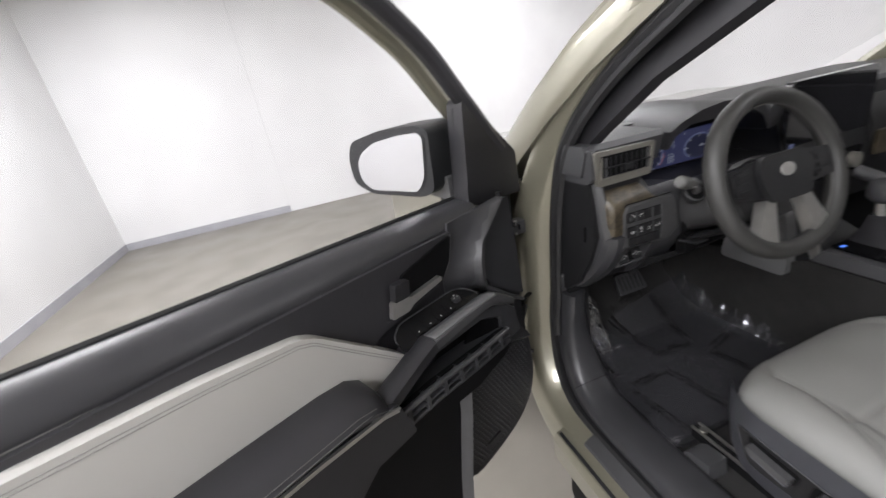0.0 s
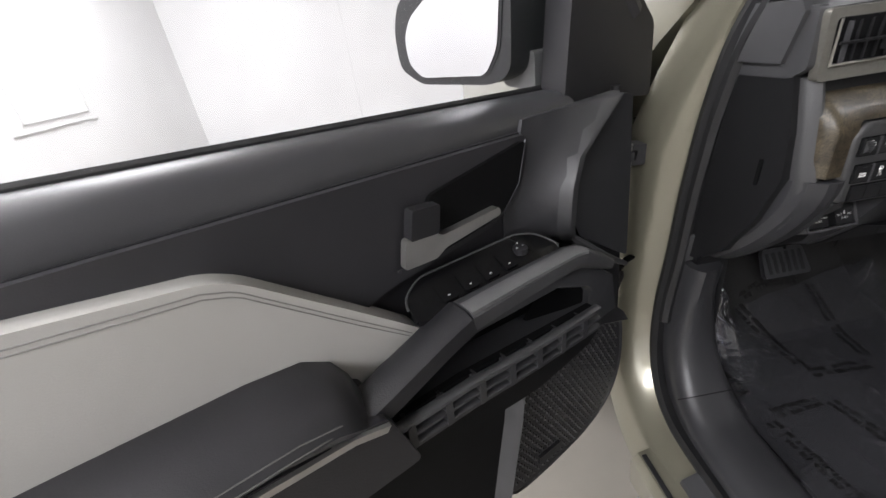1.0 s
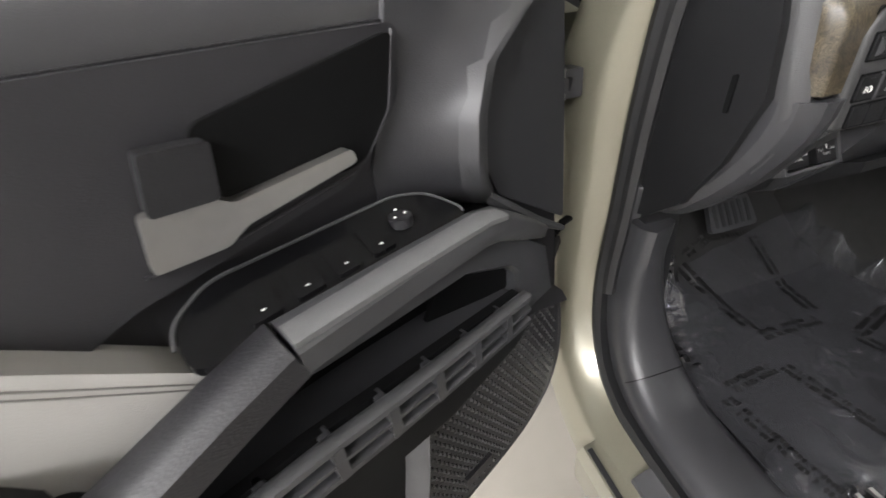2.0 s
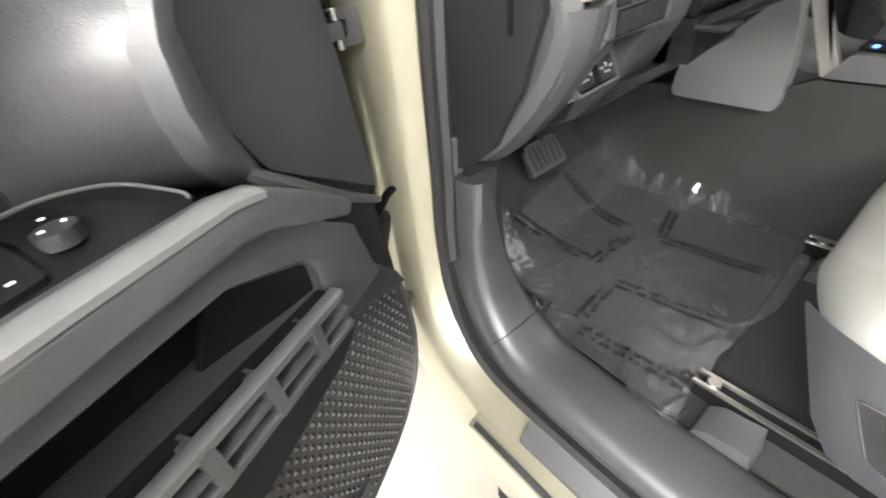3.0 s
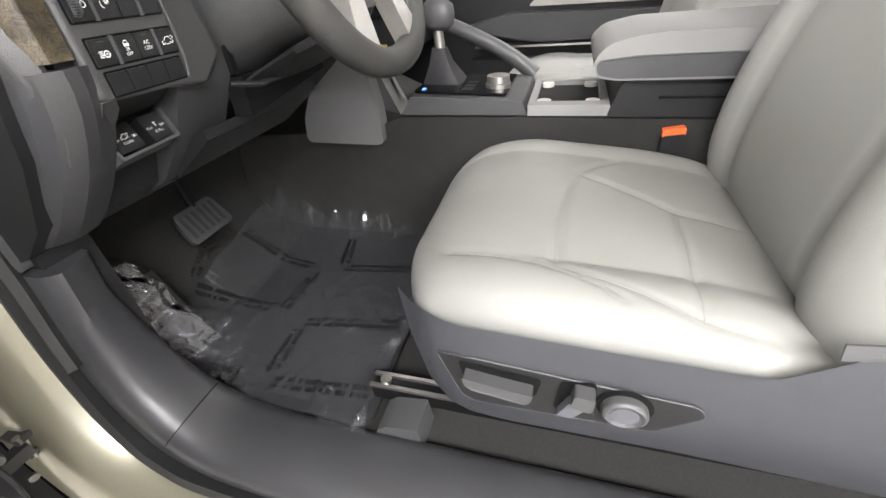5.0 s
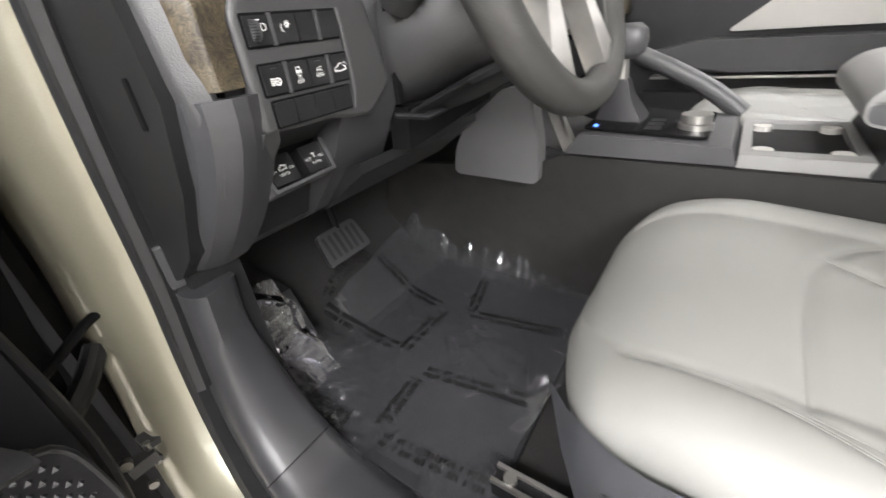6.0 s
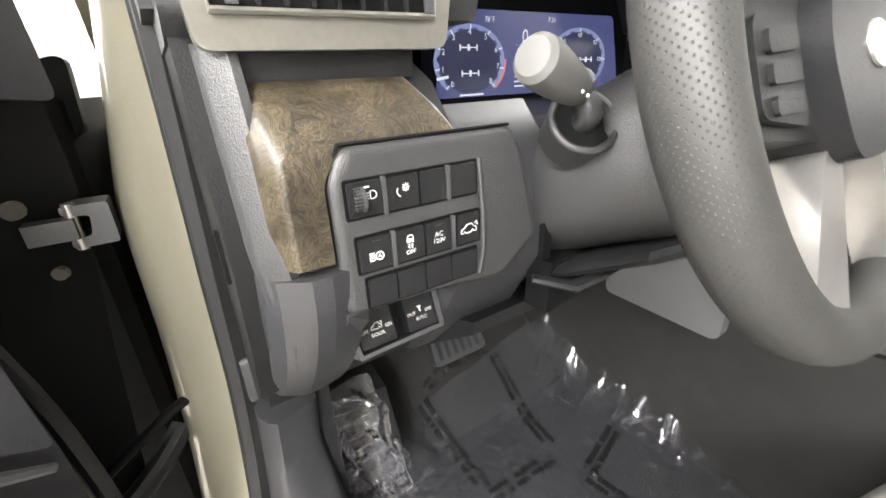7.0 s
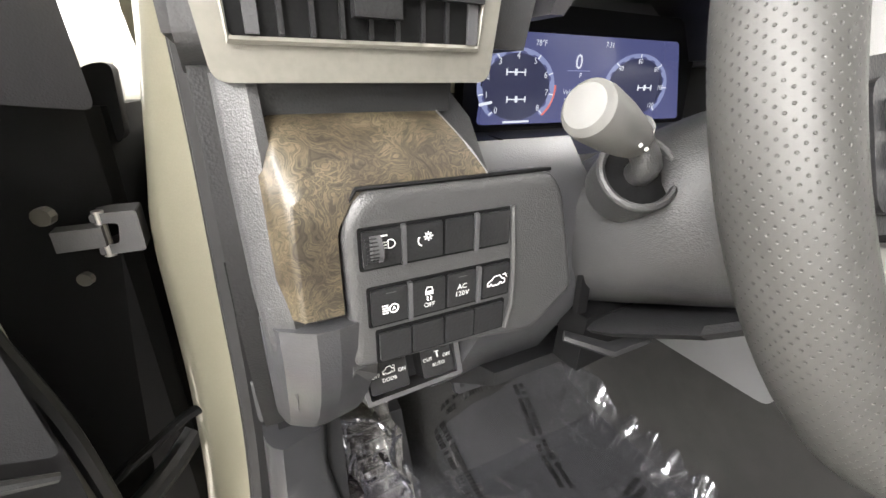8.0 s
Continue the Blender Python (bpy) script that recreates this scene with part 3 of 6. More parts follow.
# front corner flare with a lit facet, its brightness put into a lighter grey
rings = []
for L0, R0, B0 in (((0.338, 1.266, 0.052), (0.165, 1.264, 0.034), (0.152, 1.268, 0.046)), ((0.345, 1.240, 0.052), (0.225, 1.236, 0.022), (0.205, 1.238, 0.042)),
                   ((0.352, 1.210, 0.052), (0.276, 1.212, 0.010), (0.252, 1.212, 0.040)), ((0.366, 1.178, 0.052), (0.296, 1.178, 0.004), (0.262, 1.178, 0.040)),
                   ((0.378, 1.150, 0.052), (0.298, 1.145, 0.005), (0.262, 1.145, 0.040)), ((0.378, 1.122, 0.053), (0.288, 1.112, 0.014), (0.255, 1.108, 0.042)),
                   ((0.352, 1.096, 0.055), (0.262, 1.078, 0.034), (0.240, 1.074, 0.045))):
    l0, r0, q0 = Vector(L0), Vector(R0), Vector(B0)
    ring = [l0, l0.lerp(r0, 0.35) + Vector((0, 0, 0.009)), l0.lerp(r0, 0.72) + Vector((0, 0, 0.006)), r0 + Vector((0.008, 0, 0)), r0 + Vector((-0.004, 0, 0.001)), r0.lerp(q0, 0.6), q0, Vector((q0.x, q0.y, 0.058)), Vector((l0.x, l0.y, 0.058))]
    rings.append([D(*p) for p in ring])
part("corner_flare", loft([[r[0], r[1], r[2], r[3] - (r[3] - r[2]) * 0.05, r[7], r[8]] for r in rings]), VINYL, door, "soft black corner flare of the door trim", 50)
part("lit_facet", loft([[r[2].lerp(r[3], 0.35), r[3] + Vector((NX, NY, 0)) * 0.002, r[4] + Vector((NX, NY, 0)) * 0.002, r[5], r[6], r[7]] for r in rings]), GREYPL, door, "corner facet of the door trim, lighter grey for the light on it", 50)
part("front_panel", prism(rounded([(0.262, 1.205), (0.16, 1.264), (0.128, 1.262), (0.118, 1.15), (0.108, 0.985), (0.24, 1.074), (0.265, 1.13)], 0.01), 0.040, 0.06, D, 0.004), SILLPL, door, "grained dark grey front panel")
part("front_crease", tube([D(0.275, 1.092, 0.034), D(0.235, 1.058, 0.034), D(0.18, 1.015, 0.034), D(0.115, 0.972, 0.036)], [0.006, 0.008, 0.007, 0.004], 8), GREYPL, door, "ridge below the front panel")
part("sail_cover", prism(rounded([(0.222, 1.262), (0.196, 1.49), (0.18, 1.50), (0.012, 1.345), (0.006, 1.235)], 0.01), 0.085, 0.13, D, 0.006), DOORBLACK, door, "black mirror corner cover")
bm = tube([D(0.205, 1.28, 0.115), D(0.193, 1.48, 0.115)], 0.007, 8)
part("sail_edge", bm, RUBBER, door, "black window run channel")
# window frame of the door
for dd, mt, lab in ((0.10, DOORSOFT, "black inner window frame"), (0.16, PAINT, "khaki outer window frame")):
    pts = [D(q.x, q.y, dd) for q in smooth_line([(0.06, 1.36, 0), (0.18, 1.50, 0), (0.30, 1.63, 0), (0.5, 1.755, 0), (0.8, 1.82, 0), (1.10, 1.82, 0)], 5)]
    part("window_frame", tube(pts, 0.02, 10), mt, door, lab)
part("window_post", tube([D(1.11, 1.82, 0.11), D(1.13, 1.28, 0.11)], 0.025, 8), DOORSOFT, door)
# grey pad
PAD = [(1.12, 1.265), (0.84, 1.243), (0.715, 1.225), (0.69, 1.213), (0.60, 1.135), (0.535, 1.076), (0.545, 1.060), (0.60, 1.042), (0.66, 1.03), (1.12, 1.07)]
bm = prism(rounded(PAD, 0.02), 0.022, 0.055, D, 0.011, 4)
pad = part("grey_pad", bm, PADGREY, door, "light grey stitched leatherette pad", 60)
for off in (0.004, 0.009):
    line = [(s, z - off) for s, z in ((1.1, 1.257), (0.84, 1.2365), (0.72, 1.222), (0.70, 1.2145))] + [(0.693, 1.210 - off), (0.606 + off * 0.2, 1.133 - off), (0.552, 1.085 - off)]
    part("seam", tube([D(s, z, 0.0216) for s, z in line], 0.0007, 5), PADSEAM, pad)
# armrest
rings = []
for s, top, nose in ((1.12, 1.128, -0.058), (0.85, 1.125, -0.058), (0.72, 1.122, -0.056), (0.67, 1.116, -0.054), (0.645, 1.100, -0.048), (0.632, 1.075, -0.040)):
    low = top - 0.046 if s > 0.7 else max(1.05, top - 0.05)
    rings.append([D(s, z, d) for d, z in ((0.045, top - 0.004), (0.02, top), (-0.01, top - 0.002), (nose + 0.015, top - 0.014), (nose, top - 0.032), (nose + 0.002, low + 0.01), (nose + 0.02, low), (0.045, low))])
arm = part("armrest", loft(rings), DOORSOFT, door, "padded black armrest with grey stitching", 50)
for off in (0.0, 0.007):
    part("seam", tube([D(s, 1.0995 + 0.0 * s - off, -0.0535 - off * 0.6) for s in (1.12, 0.95, 0.8, 0.70)] + [D(0.665, 1.09 - off, -0.050)], 0.0007, 5), THREAD, arm)
part("armrest_base", prism(rounded([(0.625, 1.066), (0.77, 1.080), (1.12, 1.088), (1.12, 0.985), (0.60, 0.985)], 0.01), -0.048, 0.055, D, 0.008), DOORBLACK, door, "black armrest base")
part("silver_line", prism([(0.625, 1.060), (0.66, 1.070), (0.77, 1.077), (1.12, 1.086), (1.12, 1.080), (0.77, 1.070), (0.66, 1.063), (0.63, 1.054)], -0.053, -0.045, D, 0.002), SILVER, door, "thin silver line below the armrest")


def bar(points, w, h, name, material, label="", f=D):
    """A bar with a rounded box section through (s, z, d)."""
    rings = []
    pts = [Vector(p) for p in points]
    for i, p in enumerate(pts):
        t = (pts[min(i + 1, len(pts) - 1)] - pts[max(i - 1, 0)])
        nrm = Vector((-t.y, t.x)).normalized()
        ww = w[i] if isinstance(w, list) else w
        hh = h[i] if isinstance(h, list) else h
        ring = []
        for a, b in ((-1, -0.6), (-0.6, -1), (0.6, -1), (1, -0.6), (1, 0.6), (0.6, 1), (-0.6, 1), (-1, 0.6)):
            ring.append(f(p.x + nrm.x * hh * b, p.y + nrm.y * hh * b, p.z + a * ww))
        rings.append(ring)
    return part(name, loft(rings), material, door, label, 50)


bar([(0.655, 1.050, -0.018), (0.60, 1.066, -0.015), (0.545, 1.083, -0.012), (0.503, 1.094, -0.010)], 0.022, 0.016, "pull_grip", DOORBLACK, "textured black pull grip")
bar([(0.503, 1.094, -0.010), (0.41, 1.092, -0.008), (0.325, 1.088, -0.006), (0.300, 1.082, -0.005), (0.255, 1.055, 0.0), (0.205, 1.022, 0.012)], [0.021, 0.018, 0.016, 0.016, 0.014, 0.010],
    [0.014, 0.014, 0.014, 0.014, 0.012, 0.008], "pull_bar", GREYPL, "grey pull bar of the door")
# the bar is one grey; this lighter cap paints the highlight along its top
bar([(0.502, 1.1065, -0.017), (0.41, 1.1045, -0.015), (0.325, 1.1005, -0.013), (0.302, 1.095, -0.012)], 0.011, 0.0035, "bar_cap", BRIGHTGREY, "satin grey cap of the pull bar, lighter for its highlight")
# window switches
SWP = [(0.325, 0.010), (0.342, 0.032), (0.370, 0.042), (0.52, 0.045), (0.548, 0.030), (0.552, 0.004), (0.50, 0.0), (0.33, 0.0)]


def SWD(s, d, h):
    return D(s, 1.098 + 0.62 * d + h, d)


sw = part("switch_panel", prism(rounded(SWP, 0.012), -0.004, 0.002, SWD, 0.002), GLOSSY, door, "gloss black window switch panel")
part("switch_rim", tube([SWD(a, b, 0.002) for a, b in rounded([(0.33, 0.002), (0.325, 0.010), (0.342, 0.033), (0.370, 0.043), (0.52, 0.046), (0.550, 0.031), (0.554, 0.004)], 0.012)[6:-6]], 0.0014, 6), GREYPL, door, "grey rim of the switch panel")
for k in range(4):
    s0 = 0.512 - 0.031 * k
    b = prism(rounded([(s0, 0.008), (s0, 0.031), (s0 - 0.021, 0.031), (s0 - 0.021, 0.008)], 0.003), 0.0015, 0.0055, SWD, 0.002)
    one = part("window_switch", b, GLOSSY, sw, "gloss black window switch")
    part("mark", prism([(s0 - 0.009, 0.0125), (s0 - 0.012, 0.0125), (s0 - 0.012, 0.0134), (s0 - 0.009, 0.0134)], 0.0055, 0.0058, SWD), WHITE, sw)
knob = part("mirror_knob", disc(SWD(0.381, 0.022, 0.0), (SWD(0.4, 0.02, 0.1) - SWD(0.4, 0.02, 0)), 0.0095, 0.008, 20, 0.002), DOORBLACK, sw, "round mirror adjusting knob")
for a in range(4):
    c = SWD(0.381 + 0.005 * math.cos(a * math.pi / 2), 0.022 + 0.005 * math.sin(a * math.pi / 2), 0.0085)
    part("mark", disc(c, (0, 0, 1), 0.0013, 0.0006, 8), WHITE, sw)
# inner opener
# the recess is a flat slab; its shade is put into the near-black colour
well = part("handle_well_shade", prism(rounded([(0.500, 1.165), (0.494, 1.220), (0.345, 1.246), (0.36, 1.195), (0.385, 1.168), (0.40, 1.163)], 0.010), 0.040, 0.047, D, 0.003), DEEP, door,
            "near-black slab standing for the shaded recess of the inner door handle")
part("handle_surround", tube([D(s, z, 0.041) for s, z in ((0.345, 1.246), (0.36, 1.195), (0.385, 1.168), (0.40, 1.160), (0.50, 1.148), (0.545, 1.150))], 0.0015, 6), DOORSOFT, door)
part("lock_tab", prism(rounded([(0.530, 1.185), (0.522, 1.217), (0.488, 1.214), (0.494, 1.182)], 0.003), 0.026, 0.042, D, 0.004), DOORBLACK, well, "black lock tab")
part("opener", prism(rounded([(0.541, 1.154), (0.534, 1.186), (0.502, 1.186), (0.488, 1.176), (0.404, 1.181), (0.402, 1.171), (0.486, 1.160), (0.50, 1.152)], 0.004), 0.029, 0.040, D, 0.0035, 3), SILVER, well,
     "satin silver inner door opener")
# storage pocket below the pull bar: a face plate with an opening, then a lip of three rails with slots between
HOLE = [(0.345, 1.052), (0.285, 1.024), (0.275, 1.010), (0.276, 0.985), (0.30, 0.985), (0.372, 0.990), (0.457, 0.998), (0.61, 1.004), (0.617, 1.030), (0.56, 1.053), (0.515, 1.064), (0.488, 1.058)]
FACE = [(0.345, 1.078), (0.27, 1.056), (0.212, 1.012), (0.196, 0.94), (0.30, 0.935), (0.38, 0.95), (0.46, 0.96), (0.64, 0.985), (0.662, 1.03), (0.60, 1.062), (0.53, 1.082), (0.49, 1.087)]
bm = bmesh.new()
lay = []
for pts, d in ((FACE, 0.05), (FACE, 0.008), ([(a * 0.94 + c * 0.06, b * 0.94 + e * 0.06) for (a, b), (c, e) in zip(FACE, HOLE)], -0.004), ([(a * 0.12 + c * 0.88, b * 0.12 + e * 0.88) for (a, b), (c, e) in zip(FACE, HOLE)], -0.010),
               (HOLE, -0.006), (HOLE, 0.05)):
    lay.append([bm.verts.new(D(u, v, d)) for u, v in pts])
for r0, r1 in zip(lay, lay[1:]):
    for k in range(len(HOLE)):
        bm.faces.new((r0[k], r0[(k + 1) % 12], r1[(k + 1) % 12], r1[k]))
part("pocket_face", bm, SILLPL, door, "dark grey face of the door pocket", 40)
# shade inside the pocket is painted: back, end wall and slope are near-black
part("pocket_back", prism([(0.64, 1.075), (0.64, 0.93), (0.26, 0.93), (0.25, 1.075)], 0.045, 0.05, D), DEEP, door, "near-black backing for the shade inside the door pocket")
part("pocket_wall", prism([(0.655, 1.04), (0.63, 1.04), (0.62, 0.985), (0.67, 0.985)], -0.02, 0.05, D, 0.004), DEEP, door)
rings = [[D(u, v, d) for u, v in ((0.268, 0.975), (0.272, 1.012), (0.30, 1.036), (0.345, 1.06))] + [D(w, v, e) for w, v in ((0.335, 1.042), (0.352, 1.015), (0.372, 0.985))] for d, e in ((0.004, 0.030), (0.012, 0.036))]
part("pocket_slope", loft(rings), DEEP, door, "sloping end of the pocket, near-black for the shade there", 40)


def lip_z(u):
    return 1.0 + 0.10 * (min(u, 0.52) - 0.29)


# near-black strip gives the slots their shade
part("lip_back", prism([(u, lip_z(u) - 0.001) for u in (0.285, 0.40, 0.52, 0.645)] + [(u, lip_z(u) - 0.034) for u in (0.645, 0.52, 0.40, 0.29)], -0.020, -0.010, D), DEEP, door, "near-black backing for the shade in the lip slots")
for name, drop, thick in (("lip_rail", 0.0, 0.0046), ("lip_rail", 0.0155, 0.0026), ("lip_rail", 0.031, 0.0040)):
    bar([(u, lip_z(u) - drop, -0.028 - 0.006 * math.sin(math.pi * min(1.0, (u - 0.27) / 0.4))) for u in (0.645, 0.58, 0.52, 0.46, 0.40, 0.34, 0.30, 0.285)], 0.006, thick, name, GREYPL if drop == 0 else SILLPL, "grey rail of the pocket lip")
for k in range(7):
    u = 0.321 + 0.0465 * k
    lipd = -0.0345 - 0.006 * math.sin(math.pi * min(1.0, (u - 0.27) / 0.4))
    part("slot_rib", prism(rounded([(u - 0.004, lip_z(u) - 0.001), (u + 0.005, lip_z(u) - 0.001), (u + 0.006, lip_z(u) - 0.033), (u - 0.003, lip_z(u) - 0.033)], 0.002, 3), lipd, -0.015, D, 0.0015), SILLPL, door)
# lip coloured near-black so that its top reads as shaded
lip = part("pocket_lip", prism(rounded([(0.665, 0.995), (0.60, 0.993), (0.50, 0.988), (0.29, 0.966), (0.272, 0.955), (0.30, 0.938), (0.40, 0.925), (0.45, 0.930), (0.70, 0.965)], 0.006), -0.026, 0.05, D, 0.005), DEEP, door, "lower lip of the door pocket, near-black for the shade there")
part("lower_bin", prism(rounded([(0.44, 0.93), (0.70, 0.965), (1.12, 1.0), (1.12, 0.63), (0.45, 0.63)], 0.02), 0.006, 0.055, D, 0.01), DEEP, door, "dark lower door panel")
part("lower_step", prism(rounded([(0.64, 0.99), (1.12, 1.01), (1.12, 0.93), (0.74, 0.925)], 0.02), -0.030, 0.055, D, 0.012), DOORBLACK, door)
rings = [[D(s + a, z, d) for a, d in ((-0.020, 0.035), (-0.010, -0.006), (0.002, -0.018), (0.012, -0.010), (0.020, 0.035))] for s, z in ((0.405, 0.94), (0.422, 0.91), (0.430, 0.86), (0.444, 0.80), (0.466, 0.70), (0.478, 0.62))]
part("lower_ridge", loft(rings), GREYPL, door, "vertical ridge beside the speaker", 50)
rings = [[D(s, z + a, d) for a, d in ((0.02, 0.035), (0.012, 0.004), (0.0, -0.004), (-0.012, 0.010), (-0.016, 0.035))] for s, z in ((0.42, 0.905), (0.36, 0.93), (0.30, 0.94), (0.23, 0.925), (0.16, 0.895))]
part("upper_ridge", loft(rings), DOORBLACK, door, "ridge above the speaker", 50)
# speaker grille
SPK = smooth_line([(0.135, 0.872, 0), (0.118, 0.80, 0), (0.122, 0.725, 0), (0.155, 0.665, 0), (0.24, 0.625, 0), (0.41, 0.622, 0), (0.425, 0.70, 0), (0.41, 0.82, 0), (0.375, 0.875, 0), (0.30, 0.915, 0), (0.20, 0.892, 0)], 5, True)
SPK = [(q.x, q.y) for q in SPK]
spk = part("speaker_grille", prism(SPK, 0.030, 0.055, D, 0.005), DOORBLACK, door, "black speaker grille with raised dimples")


def inside(p, poly):
    hit = False
    for (x0, y0), (x1, y1) in zip(poly, poly[1:] + poly[:1]):
        if (y0 > p[1]) != (y1 > p[1]) and p[0] < (x1 - x0) * (p[1] - y0) / (y1 - y0) + x0:
            hit = not hit
    return hit


core = [((s - 0.27) * 0.92 + 0.27, (z - 0.77) * 0.92 + 0.77) for s, z in SPK]
bm = bmesh.new()
for r in range(38):
    for c in range(40):
        s, z = 0.11 + c * 0.0125 + (r % 2) * 0.00625, 0.625 + r * 0.0108
        if inside((s, z), core):
            q = [bm.verts.new(D(s + a, z + b, 0.030)) for a, b in ((-0.0044, 0), (0, -0.0040), (0.0044, 0), (0, 0.0040))]
            tip = bm.verts.new(D(s, z, 0.0268))
            for i in range(4):
                bm.faces.new((q[i], q[(i + 1) % 4], tip))
tagged(part("grille_dimple", bm, DOORBLACK, spk), kind="stuff")
part("speaker_rim", tube([D(s, z, 0.032) for s, z in SPK], 0.004, 8, closed=True), DOORBLACK, door)
part("speaker_badge", prism([(0.30, 0.650), (0.355, 0.652), (0.355, 0.672), (0.30, 0.670)], 0.024, 0.031, D, 0.002), DOORBLACK, spk)
# outer mirror: the glass faces the rear end of the door
def MR(d, z, s):
    return D(s, z, d)


HEAD = rounded([(0.458, 1.385), (0.430, 1.432), (0.302, 1.456), (0.168, 1.460), (0.138, 1.446), (0.146, 1.308), (0.189, 1.292), (0.385, 1.292), (0.455, 1.320)], 0.022)
head = part("door_mirror", prism(HEAD, 0.15, 0.262, MR, 0.03, 4, top=HEAD), DOORBLACK, door, "black door mirror housing", 60)
GL = rounded([(0.418, 1.372), (0.392, 1.402), (0.329, 1.428), (0.236, 1.441), (0.168, 1.444), (0.155, 1.432), (0.169, 1.342), (0.199, 1.306), (0.375, 1.304), (0.414, 1.328)], 0.016)
part("mirror_rim", prism([((d - 0.30) * 1.035 + 0.30, (z - 1.37) * 1.05 + 1.37) for d, z in GL], 0.258, 0.2635, MR, 0.002), DOORBLACK, head)
part("mirror_glass", prism(GL, 0.263, 0.2655, MR), MIRROR, head, "mirror glass reflecting the white room")
part("mirror_arm", prism(rounded([(0.136, 1.332), (0.136, 1.276), (0.20, 1.286), (0.215, 1.338)], 0.006), 0.085, 0.225, MR, 0.006), BRIGHTGREY, head, "grey mirror arm")
part("mirror_cap", prism(rounded([(0.150, 1.446), (0.145, 1.342), (0.40, 1.335), (0.42, 1.40), (0.30, 1.452)], 0.02), 0.165, 0.095, MR, 0.012, 3, top=rounded([(0.165, 1.41), (0.165, 1.35), (0.30, 1.345), (0.32, 1.38), (0.25, 1.415)], 0.02)), BLACK, head)

# ---------------------------------------------------------------- cabin floor and shell
def V(x, y, z):
    return Vector((x, y, z))


FLOORLINE = [(-1.6, 0.61), (0.9, 0.61), (1.2, 0.613), (1.32, 0.645), (1.42, 0.74), (1.52, 0.90), (1.54, 1.25), (1.60, 1.25), (1.60, 0.55), (-1.6, 0.50)]
part("carpet", prism(FLOORLINE, 0.27, 1.72, side_x, 0.01), CARPET, car, "black carpet of the footwell")
part("kick_panel", prism([(1.15, 0.52), (1.16, 0.94), (1.54, 1.25), (1.54, 0.52)], 0.222, 0.285, side_x, 0.012), BLACK, car, "black kick panel")
part("far_side", prism([(1.5, 0.5), (1.5, 1.30), (-2.3, 1.30), (-2.3, 0.5)], 1.70, 1.76, side_x, 0.01), BLACK, car, "black trim of the passenger side")
part("rear_bench", block(0.25, 1.67, -0.85, -0.35, 0.60, 0.95, 0.05), LEATHER, car, "light grey rear bench")
part("rear_back", prism([(-0.85, 0.90), (-0.80, 1.0), (-0.98, 1.5), (-1.12, 1.48), (-0.98, 0.9)], 0.25, 1.67, side_x, 0.04), LEATHER, car, "light grey rear backrest")
pd = part("passenger_door", prism(rounded([(1.05, 0.62), (1.12, 1.25), (0.2, 1.27), (-0.35, 1.27), (-0.35, 0.62)], 0.03), 1.665, 1.70, side_x, 0.008), SOFT, car, "black passenger door trim")
part("armrest", prism(rounded([(0.98, 1.005), (0.80, 1.045), (0.30, 1.035), (-0.2, 1.035), (-0.2, 0.965), (0.70, 0.955)], 0.02), 1.585, 1.67, side_x, 0.012), GREYPL, pd, "dark grey armrest")
part("grey_pad", prism(rounded([(0.74, 1.06), (0.62, 1.15), (-0.2, 1.17), (-0.2, 1.05)], 0.02), 1.635, 1.67, side_x, 0.010), PADGREY, pd, "light grey pad")
part("door_pocket", prism(rounded([(0.95, 0.90), (0.9, 0.70), (-0.2, 0.70), (-0.2, 0.89)], 0.02), 1.60, 1.67, side_x, 0.010), BLACK, pd)
part("silver_line", prism([(0.92, 0.945), (0.2, 0.945), (0.2, 0.938), (0.92, 0.938)], 1.60, 1.668, side_x), SILVER, pd)

# ---------------------------------------------------------------- dashboard
dash = tagged(part("dashboard", prism([(1.06, 1.252), (1.034, 1.238), (1.004, 1.20), (1.002, 1.10), (1.058, 1.070), (1.082, 1.020), (1.105, 0.972), (1.15, 0.945), (1.24, 0.93), (1.34, 1.0), (1.34, 1.29), (1.06, 1.29)],
                                0.2525, 0.366, side_x, 0.006), BLACK), "black dashboard with burl wood trim and a digital cluster", "dashboard")
part("dash_slope", prism([(1.036, 1.222), (1.012, 1.195), (1.004, 1.16), (1.002, 1.10), (1.045, 1.025), (1.095, 0.972), (1.15, 0.945), (1.24, 0.93), (1.34, 1.0), (1.34, 1.205), (1.14, 1.205)], 0.3665, 0.456, side_x, 0.008), SILLPL, dash, "dark grey slope beside the cluster")
part("end_cap", prism([(1.045, 1.268), (1.03, 1.20), (1.024, 1.135), (1.052, 1.06), (1.10, 0.985), (1.15, 0.945), (1.20, 0.927), (1.30, 0.93), (1.34, 1.27)], 0.213, 0.2365, side_x, 0.004), BLACK, dash,
     "grained black end cover with a slot")
part("end_slot", prism(rounded([(1.058, 1.155), (1.064, 1.155), (1.066, 1.115), (1.060, 1.115)], 0.003, 3), 0.2105, 0.2135, side_x), DEEP, dash)
part("end_foot", prism(rounded([(1.165, 0.985), (1.20, 0.985), (1.212, 0.925), (1.172, 0.925)], 0.005), 0.205, 0.252, side_x, 0.005), GREYPL, dash, "grey lower end clip")
rings = []
